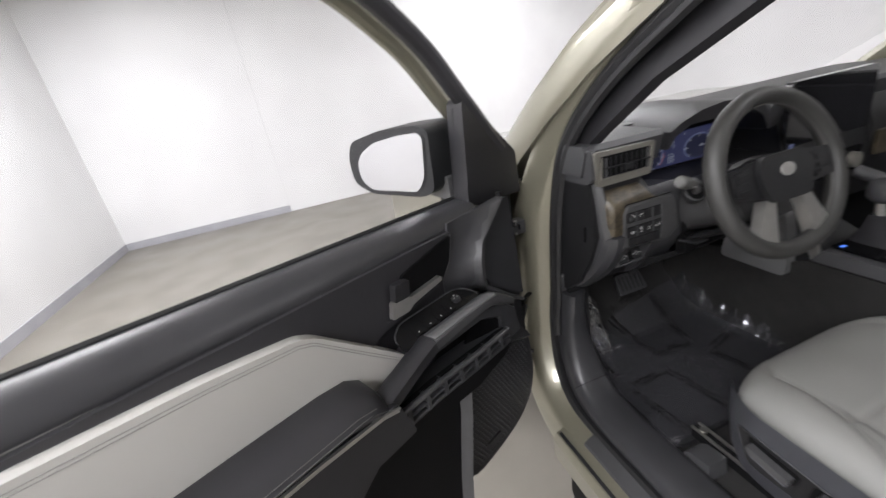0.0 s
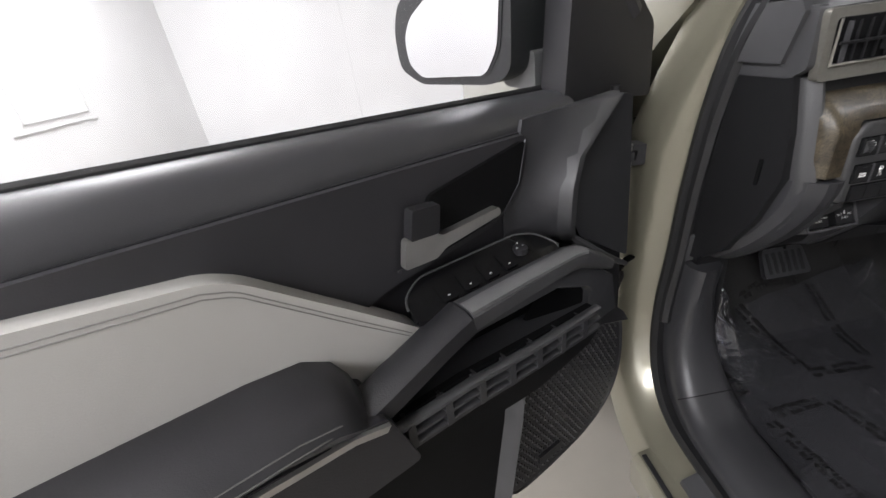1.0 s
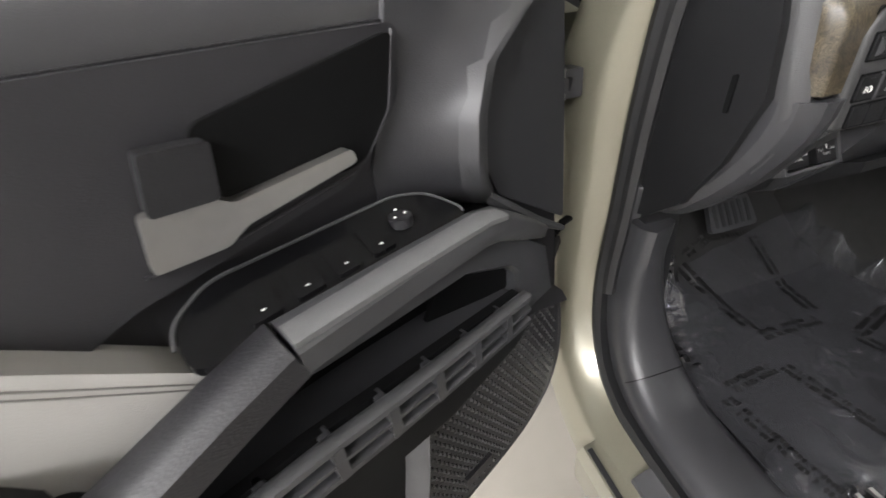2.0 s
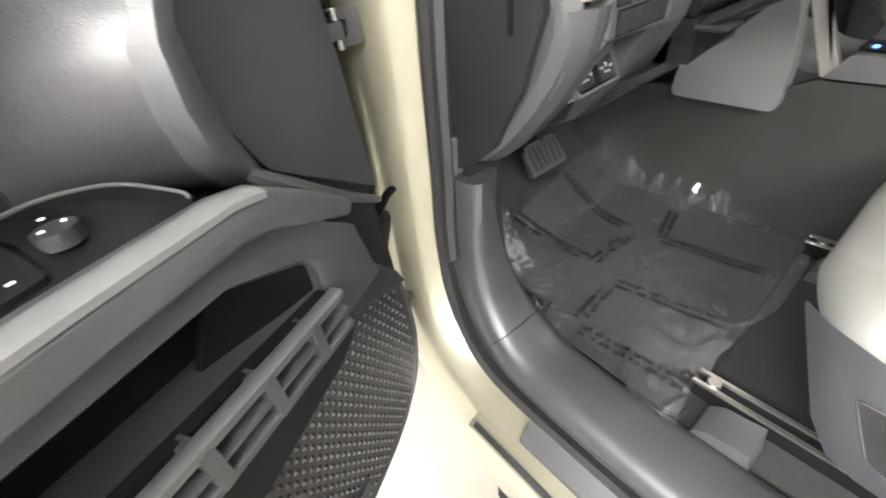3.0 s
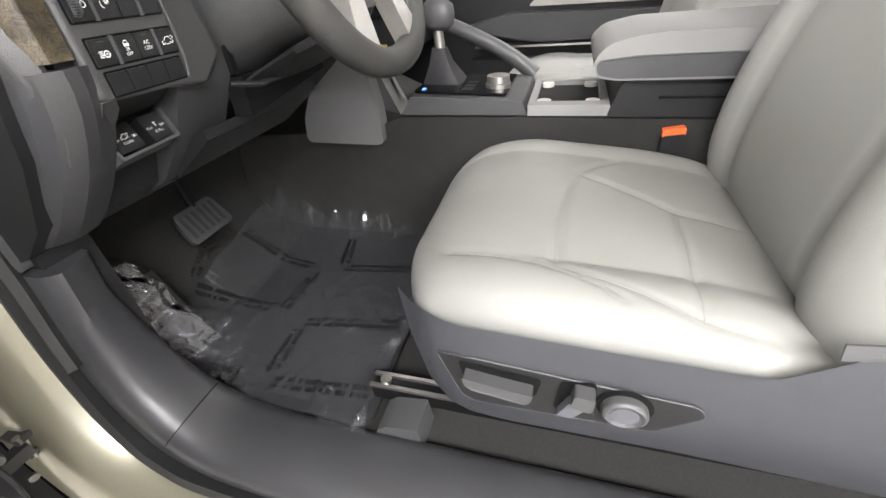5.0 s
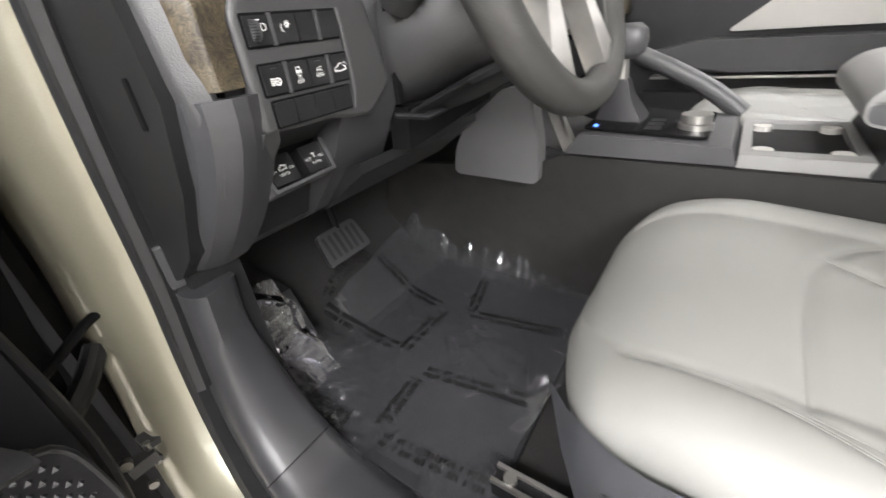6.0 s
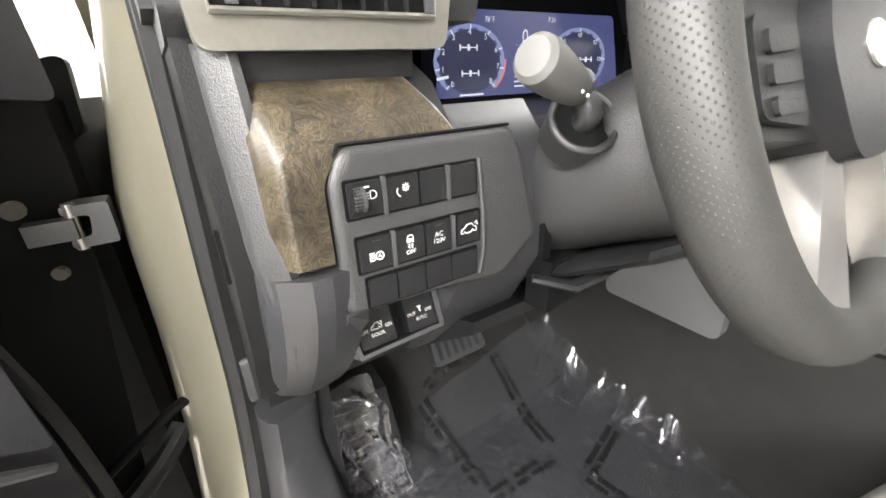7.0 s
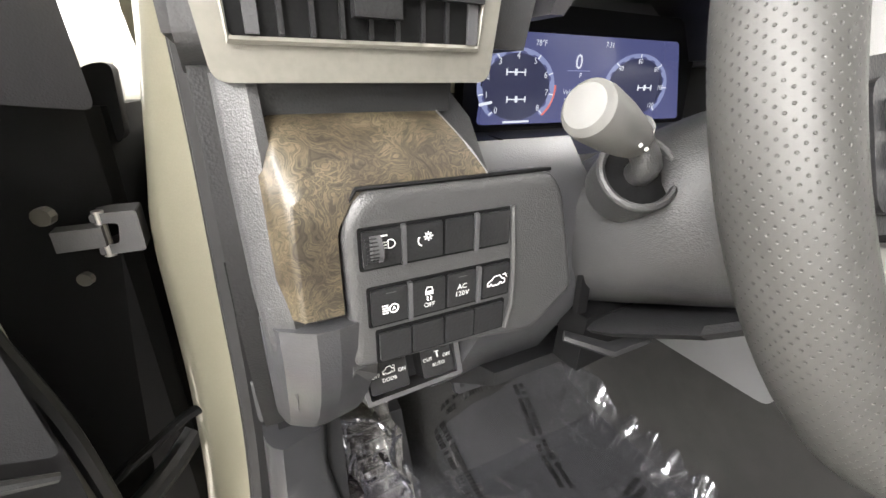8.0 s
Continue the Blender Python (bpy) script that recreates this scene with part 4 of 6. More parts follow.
for x, y, z, w in ((0.2250, 1.040, 1.262, 0.017), (0.2255, 1.026, 1.21, 0.018), (0.2270, 1.016, 1.150, 0.018), (0.2290, 1.012, 1.125, 0.018), (0.2305, 1.018, 1.10, 0.012), (0.233, 1.030, 1.072, 0.006), (0.236, 1.044, 1.05, 0.002)):
    rings.append([V(x - 0.004, y + 0.012, z), V(x - 0.003, y + 0.001, z), V(x + 0.0, y - 0.004, z), V(x + w * 0.7, y - 0.012, z), V(x + w, y - 0.010, z), V(x + w, y + 0.03, z), V(x - 0.004, y + 0.03, z)])
part("corner_strip", loft(rings), MIDGREY, dash, "grey corner strip of the dashboard", 45)
rings = []
for y, z in ((0.9925, 1.1335), (0.994, 1.115), (1.000, 1.095), (1.014, 1.068), (1.036, 1.036), (1.062, 1.006), (1.092, 0.976), (1.125, 0.950)):
    rings.append([V(0.222, y + 0.06, z), V(0.2245, y + 0.026, z), V(0.232, y + 0.011, z), V(0.243, y + 0.003, z), V(0.250, y - 0.001, z), V(0.262, y - 0.002, z), V(0.284, y + 0.003, z), V(0.284, y + 0.06, z)])
part("lower_corner", loft(rings), SILLPL, dash, "faceted dark grey lower corner of the dashboard", 14)


def wy(x, z):
    back = 0.9955 + 0.040 * max(0.0, (z - 1.192) / 0.05) ** 2
    return back + max(0.0, 0.2455 - x) * 1.3


rows_w = []
for k in range(19):
    z = 1.139 + (1.243 - 1.139) * k / 18
    right = 0.2668 + max(0.0, z - 1.188) * 0.65 if z < 1.2035 else 0.361 - (z - 1.205) * 0.5
    xs = [0.2355 + (0.2455 - 0.2355) * q / 3 for q in range(3)] + [0.2455 + (right - 0.2455) * q / 12 for q in range(13)]
    rows_w.append([V(x, wy(x, z), z) for x in xs] + [V(x, wy(x, z) + 0.008, z) for x in xs[::-1]])
bm = loft(rows_w)
part("wood_trim", bm, WOOD, dash, "brown burl wood trim", 60)
part("wood_edge", tube([V(0.343, wy(0.34, 1.243), 1.2425), V(0.353, wy(0.35, 1.222), 1.222), V(0.362, wy(0.35, 1.205) - 0.001, 1.204)], 0.0010, 6), GREYPL, dash)
part("shelf", prism([(0.236, 1.240), (0.352, 1.242), (0.352, 1.262), (0.236, 1.262)], 1.036, 1.062, lambda u, v, h: V(u, h, v), 0.003), BLACK, dash, "dark shelf below the air vent")


# switch panel
def SP(x, z, h):
    """Laid on the switch panel: h proud of it, to the rear."""
    y = 0.997 if z > 1.085 else 0.997 + (1.085 - z) * 1.15
    return V(x, y - h, z)


BZ1 = rounded([(0.2680, 1.1905), (0.2790, 1.2070), (0.4065, 1.2070), (0.4165, 1.194), (0.4375, 1.117), (0.400, 1.0890), (0.345, 1.0965), (0.2695, 1.0990)], 0.008)
BZ2 = rounded([(0.2690, 1.1010), (0.2830, 1.1010), (0.2825, 1.094), (0.2815, 1.036), (0.2700, 1.052)], 0.0012)


def inset(points, by):
    cx, cz = sum(p[0] for p in points) / len(points), sum(p[1] for p in points) / len(points)
    wx, wz = max(abs(p[0] - cx) for p in points), max(abs(p[1] - cz) for p in points)
    return [(cx + (x - cx) * (1 - by / wx), cz + (z - cz) * (1 - by / wz)) for x, z in points]


bm = loft([[SP(x, z, h) for x, z in inset(BZ1, by)] for by, h in ((0.0, -0.015), (0.0, -0.003), (0.0008, 0.0005), (0.0025, 0.0026), (0.0050, 0.0037), (0.0075, 0.0040))])
part("switch_bezel", merge(bm, prism(BZ2, -0.015, 0.003, SP, 0.003)), MIDGREY, dash, "grey switch bezel", 60)
part("bezel_gap", tube([SP(x, z, -0.0012) for x, z in ((0.2684, 1.050), (0.2672, 1.1905), (0.2785, 1.2080), (0.4060, 1.2080))], 0.0013, 6), DEEP, dash)
CELLS = [(1.1660, 1.1868, ((0.2780, 0.2995), (0.3027, 0.3250), (0.3268, 0.3455), (0.3498, 0.3710))),
         (1.1297, 1.1516, ((0.2808, 0.3022), (0.3055, 0.3270), (0.3285, 0.3485), (0.3540, 0.3735))),
         (1.1040, 1.1232, ((0.2845, 0.3040), (0.3052, 0.3262), (0.3275, 0.3480), (0.3490, 0.3708)))]
for z0, z1, row in CELLS:
    part("switch_well", prism(rounded([(row[0][0] - 0.002, z0 - 0.002), (row[-1][1] + 0.002, z0 - 0.002), (row[-1][1] + 0.002, z1 + 0.002), (row[0][0] - 0.002, z1 + 0.002)], 0.002), 0.003, 0.0046, SP, 0), DEEP, dash)
    for x0, x1 in row:
        part("dash_switch", prism(rounded([(x0, z0), (x1, z0), (x1, z1), (x0, z1)], 0.0012, 3), 0.004, 0.0064, SP, 0.0008), BLACK, dash, "small black dashboard switch")
for x in (0.3011, 0.3477):
    part("divider", block(0, 0.0025, 0, 0.003, 1.1650, 1.1880, 0.0006, f=lambda p, x=x: V(p[0] + x - 0.0012, 0.9895 + p[1], p[2])), GREYPL, dash)
    part("divider", block(0, 0.0025, 0, 0.003, 1.1285, 1.1528, 0.0006, f=lambda p, x=x + 0.0030: V(p[0] + x - 0.0012, 0.9895 + p[1], p[2])), GREYPL, dash)
part("well_edge", tube([SP(0.3740, 1.189, 0.005), SP(0.3770, 1.15, 0.006), SP(0.3775, 1.120, 0.006), SP(0.374, 1.102, 0.005)], 0.0020, 6), MIDGREY, dash)
PX, PZ = (1, 0, 0), (0, 0, 1)


def RK(x, z, h):
    """Laid on the lower rockers, which face upwards a little."""
    return V(x, 1.0435 + (z - 1.054) * 0.5 - 0.88 * h, z + 0.45 * h)


def icon(pieces, f=SP):
    """White marks on a switch: bars, rings and lines."""
    bm = bmesh.new()
    for kind, *a in pieces:
        if kind == "bar":
            x, z, w, h = a
            prism([(x, z), (x + w, z), (x + w, z + h), (x, z + h)], 0.0064, 0.0067, f, 0, bm=bm)
        elif kind == "line":
            tube([f(x, z, 0.0066) for x, z in a[0]], 0.00034, 4, bm=bm)
        else:
            x, z, r, t = a
            tube([f(x + r * math.cos(k * math.pi / 7), z + r * math.sin(k * math.pi / 7), 0.0066) for k in range(14)], t, 4, bm=bm, closed=True)
    return part("symbol", bm, WHITE, dash, "white switch symbol")


def car_outline(x, z, s):
    return ("line", [(x + a * s, z + b * s) for a, b in ((-1.0, -0.30), (-0.98, 0.12), (-0.55, 0.26), (-0.28, 0.62), (0.42, 0.66), (0.60, 0.30), (0.95, 0.22), (1.0, -0.22), (0.66, -0.28),
                                                        (0.48, -0.06), (0.28, -0.32), (-0.42, -0.36), (-0.58, -0.12), (-0.78, -0.34), (-1.0, -0.30))])


# lamp height, instrument light, automatic high beam, traction, tailgate
icon([("line", [(0.2890, 1.1766 + 0.0016 * k), (0.2912, 1.1766 + 0.0016 * k)]) for k in range(3)] + [("bar", 0.2875, 1.1832, 0.0042, 0.0008)]
     + [("line", [(0.2920, 1.1762), (0.2936, 1.1760), (0.2955, 1.1770), (0.2960, 1.1786), (0.2952, 1.1802), (0.2936, 1.1810), (0.2920, 1.1808), (0.2920, 1.1762)])])
icon([("ring", 0.3158, 1.1792, 0.0012, 0.00034)] + [("line", [(0.3158 + 0.0019 * math.cos(a), 1.1792 + 0.0019 * math.sin(a)), (0.3158 + 0.0027 * math.cos(a), 1.1792 + 0.0027 * math.sin(a))]) for a in (k * math.pi / 4 for k in range(8))]
     + [("line", [(0.3130 - 0.0034 * math.cos(a), 1.1772 + 0.0034 * math.sin(a)) for a in (math.radians(-70 + 16 * k) for k in range(8))])])
icon([("bar", 0.2868, 1.1362 + 0.0016 * k, 0.0036, 0.0007) for k in range(4)] + [("ring", 0.2938, 1.1388, 0.0027, 0.0004)])
icon([("line", [(0.3138, 1.1424), (0.3140, 1.1450), (0.3148, 1.1470), (0.3176, 1.1470), (0.3184, 1.1450), (0.3186, 1.1424), (0.3138, 1.1424)]), ("bar", 0.3144, 1.1432, 0.0036, 0.0012)]
     + [("line", [(x, 1.1410), (x + 0.0010, 1.1402), (x, 1.1392), (x + 0.0010, 1.1382)]) for x in (0.3146, 0.3168)])
icon([car_outline(0.3640, 1.1396, 0.0066), ("line", [(0.3688, 1.1438), (0.3708, 1.1446), (0.3716, 1.1420)])])
for xx in (0.2925, 0.3390):
    part("switch_lamp", prism([(xx - 0.003, 1.1488), (xx + 0.003, 1.1488), (xx + 0.003, 1.1493), (xx - 0.003, 1.1493)], 0.0062, 0.0066, SP, 0), GREYPL, dash)
lettering("A", 0.0040, SP(0.2938, 1.1388, 0.0068), PX, PZ, WHITE, dash)
lettering("OFF", 0.0042, SP(0.3162, 1.1354, 0.0068), PX, PZ, WHITE, dash)
lettering("AC", 0.0049, SP(0.3385, 1.1424, 0.0068), PX, PZ, WHITE, dash)
lettering("120V", 0.0048, SP(0.3385, 1.1376, 0.0068), PX, PZ, WHITE, dash)
part("thumb_wheel", disc(V(0.2818, 0.9925, 1.1765), (1, 0, 0), 0.0080, 0.006, 20, 0.0008), GREYPL, dash, "ribbed thumb wheel")
for k in range(9):
    a = math.radians(-150 + 15 * k)
    part("wheel_rib", block(-0.0031, 0.0031, -0.0004, 0.0004, -0.0003, 0.0003, 0, f=lambda p, a=a: V(0.2818 + p[0], 0.9925 + 0.0081 * math.sin(a) + p[1], 1.1765 + 0.0081 * math.cos(a) + p[2])), BLACK, dash)
for x0, x1 in ((0.2885, 0.3190), (0.3310, 0.3580)):
    part("rocker_switch", prism(rounded([(x0, 1.040), (x1, 1.040), (x1, 1.066), (x0, 1.066)], 0.002, 3), -0.012, 0.006, RK, 0.001), BLACK, dash, "black rocker switch")
UPS = RK(0, 1.06, 0) - RK(0, 1.03, 0)
for word, x, z in (("OFF", 0.2935, 1.0520), ("DOOR", 0.3040, 1.0480), ("ON", 0.3145, 1.0520), ("OUT", 0.3365, 1.0525), ("AUTO", 0.3450, 1.0480), ("OFF", 0.3530, 1.0525)):
    lettering(word, 0.0040, RK(x, z, 0.0064), PX, UPS, WHITE, dash)
icon([car_outline(0.3040, 1.0535, 0.0046), ("line", [(0.3074, 1.0562), (0.3086, 1.0566), (0.3092, 1.0550)])], RK)
icon([("bar", 0.3444, 1.0530, 0.0012, 0.004), ("bar", 0.3430, 1.0565, 0.004, 0.0007)], RK)
part("lower_tab", prism(rounded([(0.284, 1.034), (0.364, 1.036), (0.366, 1.068), (0.361, 1.069), (0.360, 1.039), (0.287, 1.037), (0.286, 1.060), (0.282, 1.058)], 0.0015, 3), -0.025, 0.007, RK, 0.0012), GREYPL, dash, "grey tray edge round the rockers")

# lower panels right of the switches and under the column
part("knee_panel", prism([(1.045, 1.205), (1.015, 1.12), (1.03, 1.055), (1.10, 1.00), (1.20, 0.955), (1.32, 0.95), (1.32, 1.22)], 0.456, 0.82, side_x, 0.01), BLACK, dash, "black knee panel")
part("dark_slot", prism([(0.452, 1.035), (0.456, 1.085), (0.66, 1.085), (0.66, 1.058)], 0.992, 1.02, lambda u, v, h: V(u, h, v), 0.003), DEEP, dash, "dark slot under the column")
part("lower_cover", prism([(1.06, 1.02), (1.02, 1.035), (1.02, 1.022), (1.10, 0.965), (1.22, 0.93), (1.24, 0.95)], 0.39, 0.66, side_x, 0.005), BLACK, dash)

# solid near-black strip that paints the shadow between bezel and column
part("column_gap_shade", block(0.4465, 0.456, 0.9945, 1.0, 1.09, 1.205, 0.001), DEEP, dash, "near-black strip standing for the shaded gap beside the steering column")

# air vent
vent = part("vent_bezel", merge(prism(rounded([(0.2235, 1.2575), (0.372, 1.2585), (0.381, 1.335), (0.215, 1.338)], 0.008), 0.0, 0.012, lambda u, v, h: V(u, 1.032 - h + (1.33 - v) * 0.05, v), 0.003), bmesh.new()), WARMSILVER,
            dash, "warm silver air vent frame")
part("vent_throat", prism(rounded([(0.233, 1.276), (0.3605, 1.277), (0.366, 1.325), (0.227, 1.327)], 0.006), 0.0, 0.0135, lambda u, v, h: V(u, 1.032 - h + (1.33 - v) * 0.05, v), 0), DEEP, vent, "dark vent throat")
part("vent_lip", tube([V(0.231, 1.019, 1.326), V(0.2325, 1.0205, 1.2755), V(0.361, 1.0205, 1.2765), V(0.367, 1.019, 1.326)], 0.002, 6), WARMSILVER, vent)
for k in range(9):
    x = 0.240 + k * 0.0142
    part("vane", prism([(1.0175, 1.278), (1.0175, 1.322), (1.0195, 1.322), (1.0195, 1.278)], x, x + (0.006 if k in (0, 8) else 0.0025), side_x, 0), GREYPL if k in (0, 8) else BLACK, vent)
part("vent_slat", block(0.234, 0.362, 1.0145, 1.018, 1.298, 1.301, 0.0008), BLACK, vent)
part("vent_tab", block(0.288, 0.312, 1.010, 1.017, 1.287, 1.300, 0.002), BLACK, vent, "black vent tab")
part("corner_block", prism(rounded([(1.03, 1.342), (1.028, 1.275), (1.05, 1.262), (1.16, 1.262), (1.16, 1.35)], 0.006), 0.2115, 0.2240, side_x, 0.004), GREYPL, dash, "grey grained dashboard corner")

# dashboard top, cluster hood, screen and the passenger side
part("dash_top", prism([(1.042, 1.338), (1.05, 1.350), (1.2, 1.352), (1.47, 1.335), (1.47, 1.28), (1.06, 1.28)], 0.205, 0.425, side_x, 0.01), GREYPL, dash, "grey grained dashboard top")
part("dash_top", prism([(1.18, 1.320), (1.18, 1.351), (1.2, 1.352), (1.47, 1.335), (1.47, 1.28), (1.19, 1.28)], 0.4255, 0.7695, side_x, 0.004), GREYPL, dash)
part("dash_top", prism([(1.042, 1.338), (1.05, 1.350), (1.2, 1.352), (1.47, 1.335), (1.47, 1.28), (1.06, 1.28)], 0.770, 1.715, side_x, 0.01), GREYPL, dash)
part("side_demister", prism([(1.09, 1.3515), (1.09, 1.3535), (1.12, 1.3535), (1.12, 1.3515)], 0.235, 0.30, side_x, 0.0005), DEEP, dash)
HOOD = [(0.425, 1.30), (0.44, 1.338), (0.47, 1.354), (0.53, 1.373), (0.60, 1.381), (0.68, 1.376), (0.74, 1.35), (0.772, 1.285), (0.758, 1.285), (0.735, 1.325), (0.70, 1.345), (0.50, 1.345), (0.455, 1.325), (0.437, 1.30)]
hood = part("cluster_hood", prism(HOOD, 1.035, 1.30, lambda u, v, h: V(u, h, v), 0.005), SOFT, dash, "black cluster hood")
part("cluster_recess", prism(rounded([(0.430, 1.195), (0.770, 1.195), (0.765, 1.33), (0.435, 1.33)], 0.01), 1.157, 1.175, lambda u, v, h: V(u, h, v)), DEEP, dash)
part("cluster_ledge", prism([(1.05, 1.195), (1.158, 1.212), (1.158, 1.195), (1.05, 1.17)], 0.37, 0.80, side_x, 0.003), COLUMN, dash, "grey ledge below the cluster")
part("cluster_display", prism(rounded([(0.446, 1.2195), (0.748, 1.2175), (0.722, 1.3045), (0.460, 1.3035)], 0.006), 1.150, 1.156, lambda u, v, h: V(u, h, v)), SCREEN, dash, "lit blue instrument display")


def CD(x, z):
    return V(x, 1.1494, z)


for cx, rr, turns in ((0.489, 0.047, 8), (0.660, 0.053, 6)):
    hh_ = 0.036 / rr
    part("dial_face", prism([(cx + rr * 0.86 * math.cos(a), 1.254 + rr * hh_ * 0.86 * math.sin(a)) for a in (2 * math.pi * k / 40 for k in range(40))], 1.1492, 1.1496, lambda u, v, h: V(u, h, v)), DIALFACE, dash, "dark blue dial face")
    rings = []
    for k in range(55):
        a = math.radians(228 - 276 * k / 54)
        inner = 0.87 + 0.05 * (math.sin(k * 1.4) > 0.2)
        rings.append([CD(cx + rr * q * math.cos(a), 1.254 + rr * hh_ * q * math.sin(a)) + V(0, dy, 0) for q, dy in ((1.0, -0.0004), (inner, -0.0004), (inner, 0.0002), (1.0, 0.0002))])
    part("dial_arc", loft(rings), SCREENBLUE, dash, "light blue dial arc")
    for k in range(turns + 1):
        a = math.radians(225 - 270 * k / turns)
        part("dial_tick", tube([CD(cx + rr * q * math.cos(a), 1.254 + rr * hh_ * q * math.sin(a)) - V(0, 0.0006, 0) for q in (0.99, 0.88)], 0.0006, 4), SCREENWHITE, dash)
for k in range(9):
    a = math.radians(228 - 272 * k / 8)
    lettering(str(k), 0.0085, CD(0.489 + 0.0375 * math.cos(a), 1.254 + 0.0285 * math.sin(a)) - V(0, 0.0006, 0), PX, PZ, SCREENWHITE, dash)
for k, word in enumerate(("0", "20", "40", "60", "80", "100", "120")):
    a = math.radians(225 - 270 * k / 6)
    lettering(word, 0.0078, CD(0.660 + 0.042 * math.cos(a), 1.254 + 0.028 * math.sin(a)) - V(0, 0.0006, 0), PX, PZ, SCREENWHITE, dash)
part("red_zone", tube([CD(0.489 + 0.0485 * math.cos(a), 1.254 + 0.037 * math.sin(a)) for a in (math.radians(-46 + 5 * k) for k in range(11))], 0.0011, 5), SCREENRED, dash, "red zone of the dial")
part("dial_needle", tube([CD(0.445, 1.2385) - V(0, 0.0006, 0), CD(0.459, 1.2405) - V(0, 0.0006, 0)], 0.0014, 4), SCREENWHITE, dash)
lettering("0", 0.021, CD(0.567, 1.2785), PX, PZ, SCREENWHITE, dash)
lettering("P", 0.0078, CD(0.571, 1.2655), PX, PZ, SCREENWHITE, dash)
lettering("78°F", 0.0075, CD(0.515, 1.2945), PX, PZ, SCREENWHITE, dash)
lettering("7:31", 0.0075, CD(0.609, 1.2965), PX, PZ, SCREENWHITE, dash)
lettering("Vehicle", 0.0075, CD(0.560, 1.2495), PX, PZ, SCREENWHITE, dash)
part("thin_rule", tube([CD(0.552, 1.2705), CD(0.584, 1.2705)], 0.0004, 4), SCREENBLUE, dash)


def axle(cx, cz):
    bm = bmesh.new()
    tube([CD(cx - 0.011, cz), CD(cx + 0.011, cz)], 0.0006, 4, bm=bm)
    for dx in (-0.011, 0, 0.011):
        tube([CD(cx + dx, cz - 0.003), CD(cx + dx, cz + 0.003)], 0.0009 if dx else 0.0016, 4, bm=bm)
    for v in bm.verts:
        v.co.y -= 0.0006
    part("axle_symbol", bm, SCREENWHITE, dash, "white axle drawing on the display")


for cx, cz in ((0.486, 1.268), (0.488, 1.243), (0.674, 1.254)):
    axle(cx, cz)
for k in range(4):
    part("text_bar", tube([CD(0.552, 1.2425 - k * 0.005), CD(0.576 - 0.006 * (k % 2), 1.2425 - k * 0.005)], 0.0008, 4), SCREENWHITE, dash, "unreadable display line")
part("status_bar", tube([CD(0.474, 1.2215), CD(0.506, 1.2215)], 0.0010, 4), SCREENWHITE, dash)
part("touch_screen", prism(rounded([(0.83, 1.19), (1.16, 1.19), (1.16, 1.385), (0.83, 1.385)], 0.012), 1.035, 1.055, lambda u, v, h: V(u, h, v), 0.004), DARKSCREEN, dash, "large dark touch screen")
part("screen_icon", prism([(0.845, 1.21), (0.862, 1.21), (0.862, 1.225), (0.845, 1.225)], 1.0335, 1.0345, lambda u, v, h: V(u, h, v)), SCREENBLUE, dash)
part("middle_panel", prism([(1.06, 1.30), (1.03, 1.20), (1.03, 1.08), (1.08, 0.95), (1.4, 0.95), (1.4, 1.30)], 0.82, 1.16, side_x, 0.012), BLACK, dash, "black middle dashboard panel")
part("climate_panel", block(0.85, 1.13, 1.022, 1.032, 1.10, 1.17, 0.003), GLOSSY, dash, "gloss black climate panel")
for k in range(2):
    part("climate_knob", disc(V(0.89 + 0.20 * k, 1.022, 1.135), (0, -1, 0), 0.022, 0.018, 20, 0.003), WARMSILVER, dash, "silver climate knob")
part("passenger_dash", prism([(1.05, 1.30), (1.02, 1.22), (1.03, 1.10), (1.08, 0.98), (1.3, 0.93), (1.34, 1.30)], 1.16, 1.715, side_x, 0.02), BLACK, dash, "black passenger side dashboard")
part("passenger_trim", block(1.18, 1.70, 1.012, 1.022, 1.13, 1.20, 0.004), WOOD, dash)

# ---------------------------------------------------------------- steering column and wheel
TI = 0.345
WC = V(0.563, 0.869, 1.234)
CT, CC = 0.44, V(0.572, 0.866, 1.214)   # the column leans a little more than the wheel
WN = V(0, -math.cos(TI), math.sin(TI))          # towards the driver
WU = V(0, math.sin(TI), math.cos(TI))           # up in the wheel's plane
WX = V(1, 0, 0)


def WP(a, b, h=0.0):
    return WC + WX * a + WU * b + WN * h


def CP(a, b, h=0.0):
    return CC + WX * a + V(0, math.sin(CT), math.cos(CT)) * b + V(0, -math.cos(CT), math.sin(CT)) * h


def oval(w, hh, n=28, p=2.6):
    out = []
    for k in range(n):
        a = 2 * math.pi * k / n
        c, s = math.cos(a), math.sin(a)
        out.append((math.copysign(abs(c) ** (2 / p), c) * w, math.copysign(abs(s) ** (2 / p), s) * hh))
    return out


col = part("column_shroud", loft([[CP(a, b + dz, h) for a, b in oval(w, hh)] for h, w, hh, dz in ((-0.040, 0.084, 0.066, 0.0), (-0.046, 0.100, 0.072, 0.002), (-0.09, 0.122, 0.072, 0.004), (-0.15, 0.132, 0.070, 0.004), (-0.26, 0.134, 0.070, 0.004))]), COLUMN, dash,
           "grey steering column shroud", 50)
part("column_collar", loft([[CP(a, b - 0.006, h) for a, b in oval(w, hh)] for h, w, hh in ((-0.016, 0.070, 0.062), (-0.043, 0.084, 0.074))]), BLACK, col, "black collar behind the wheel")
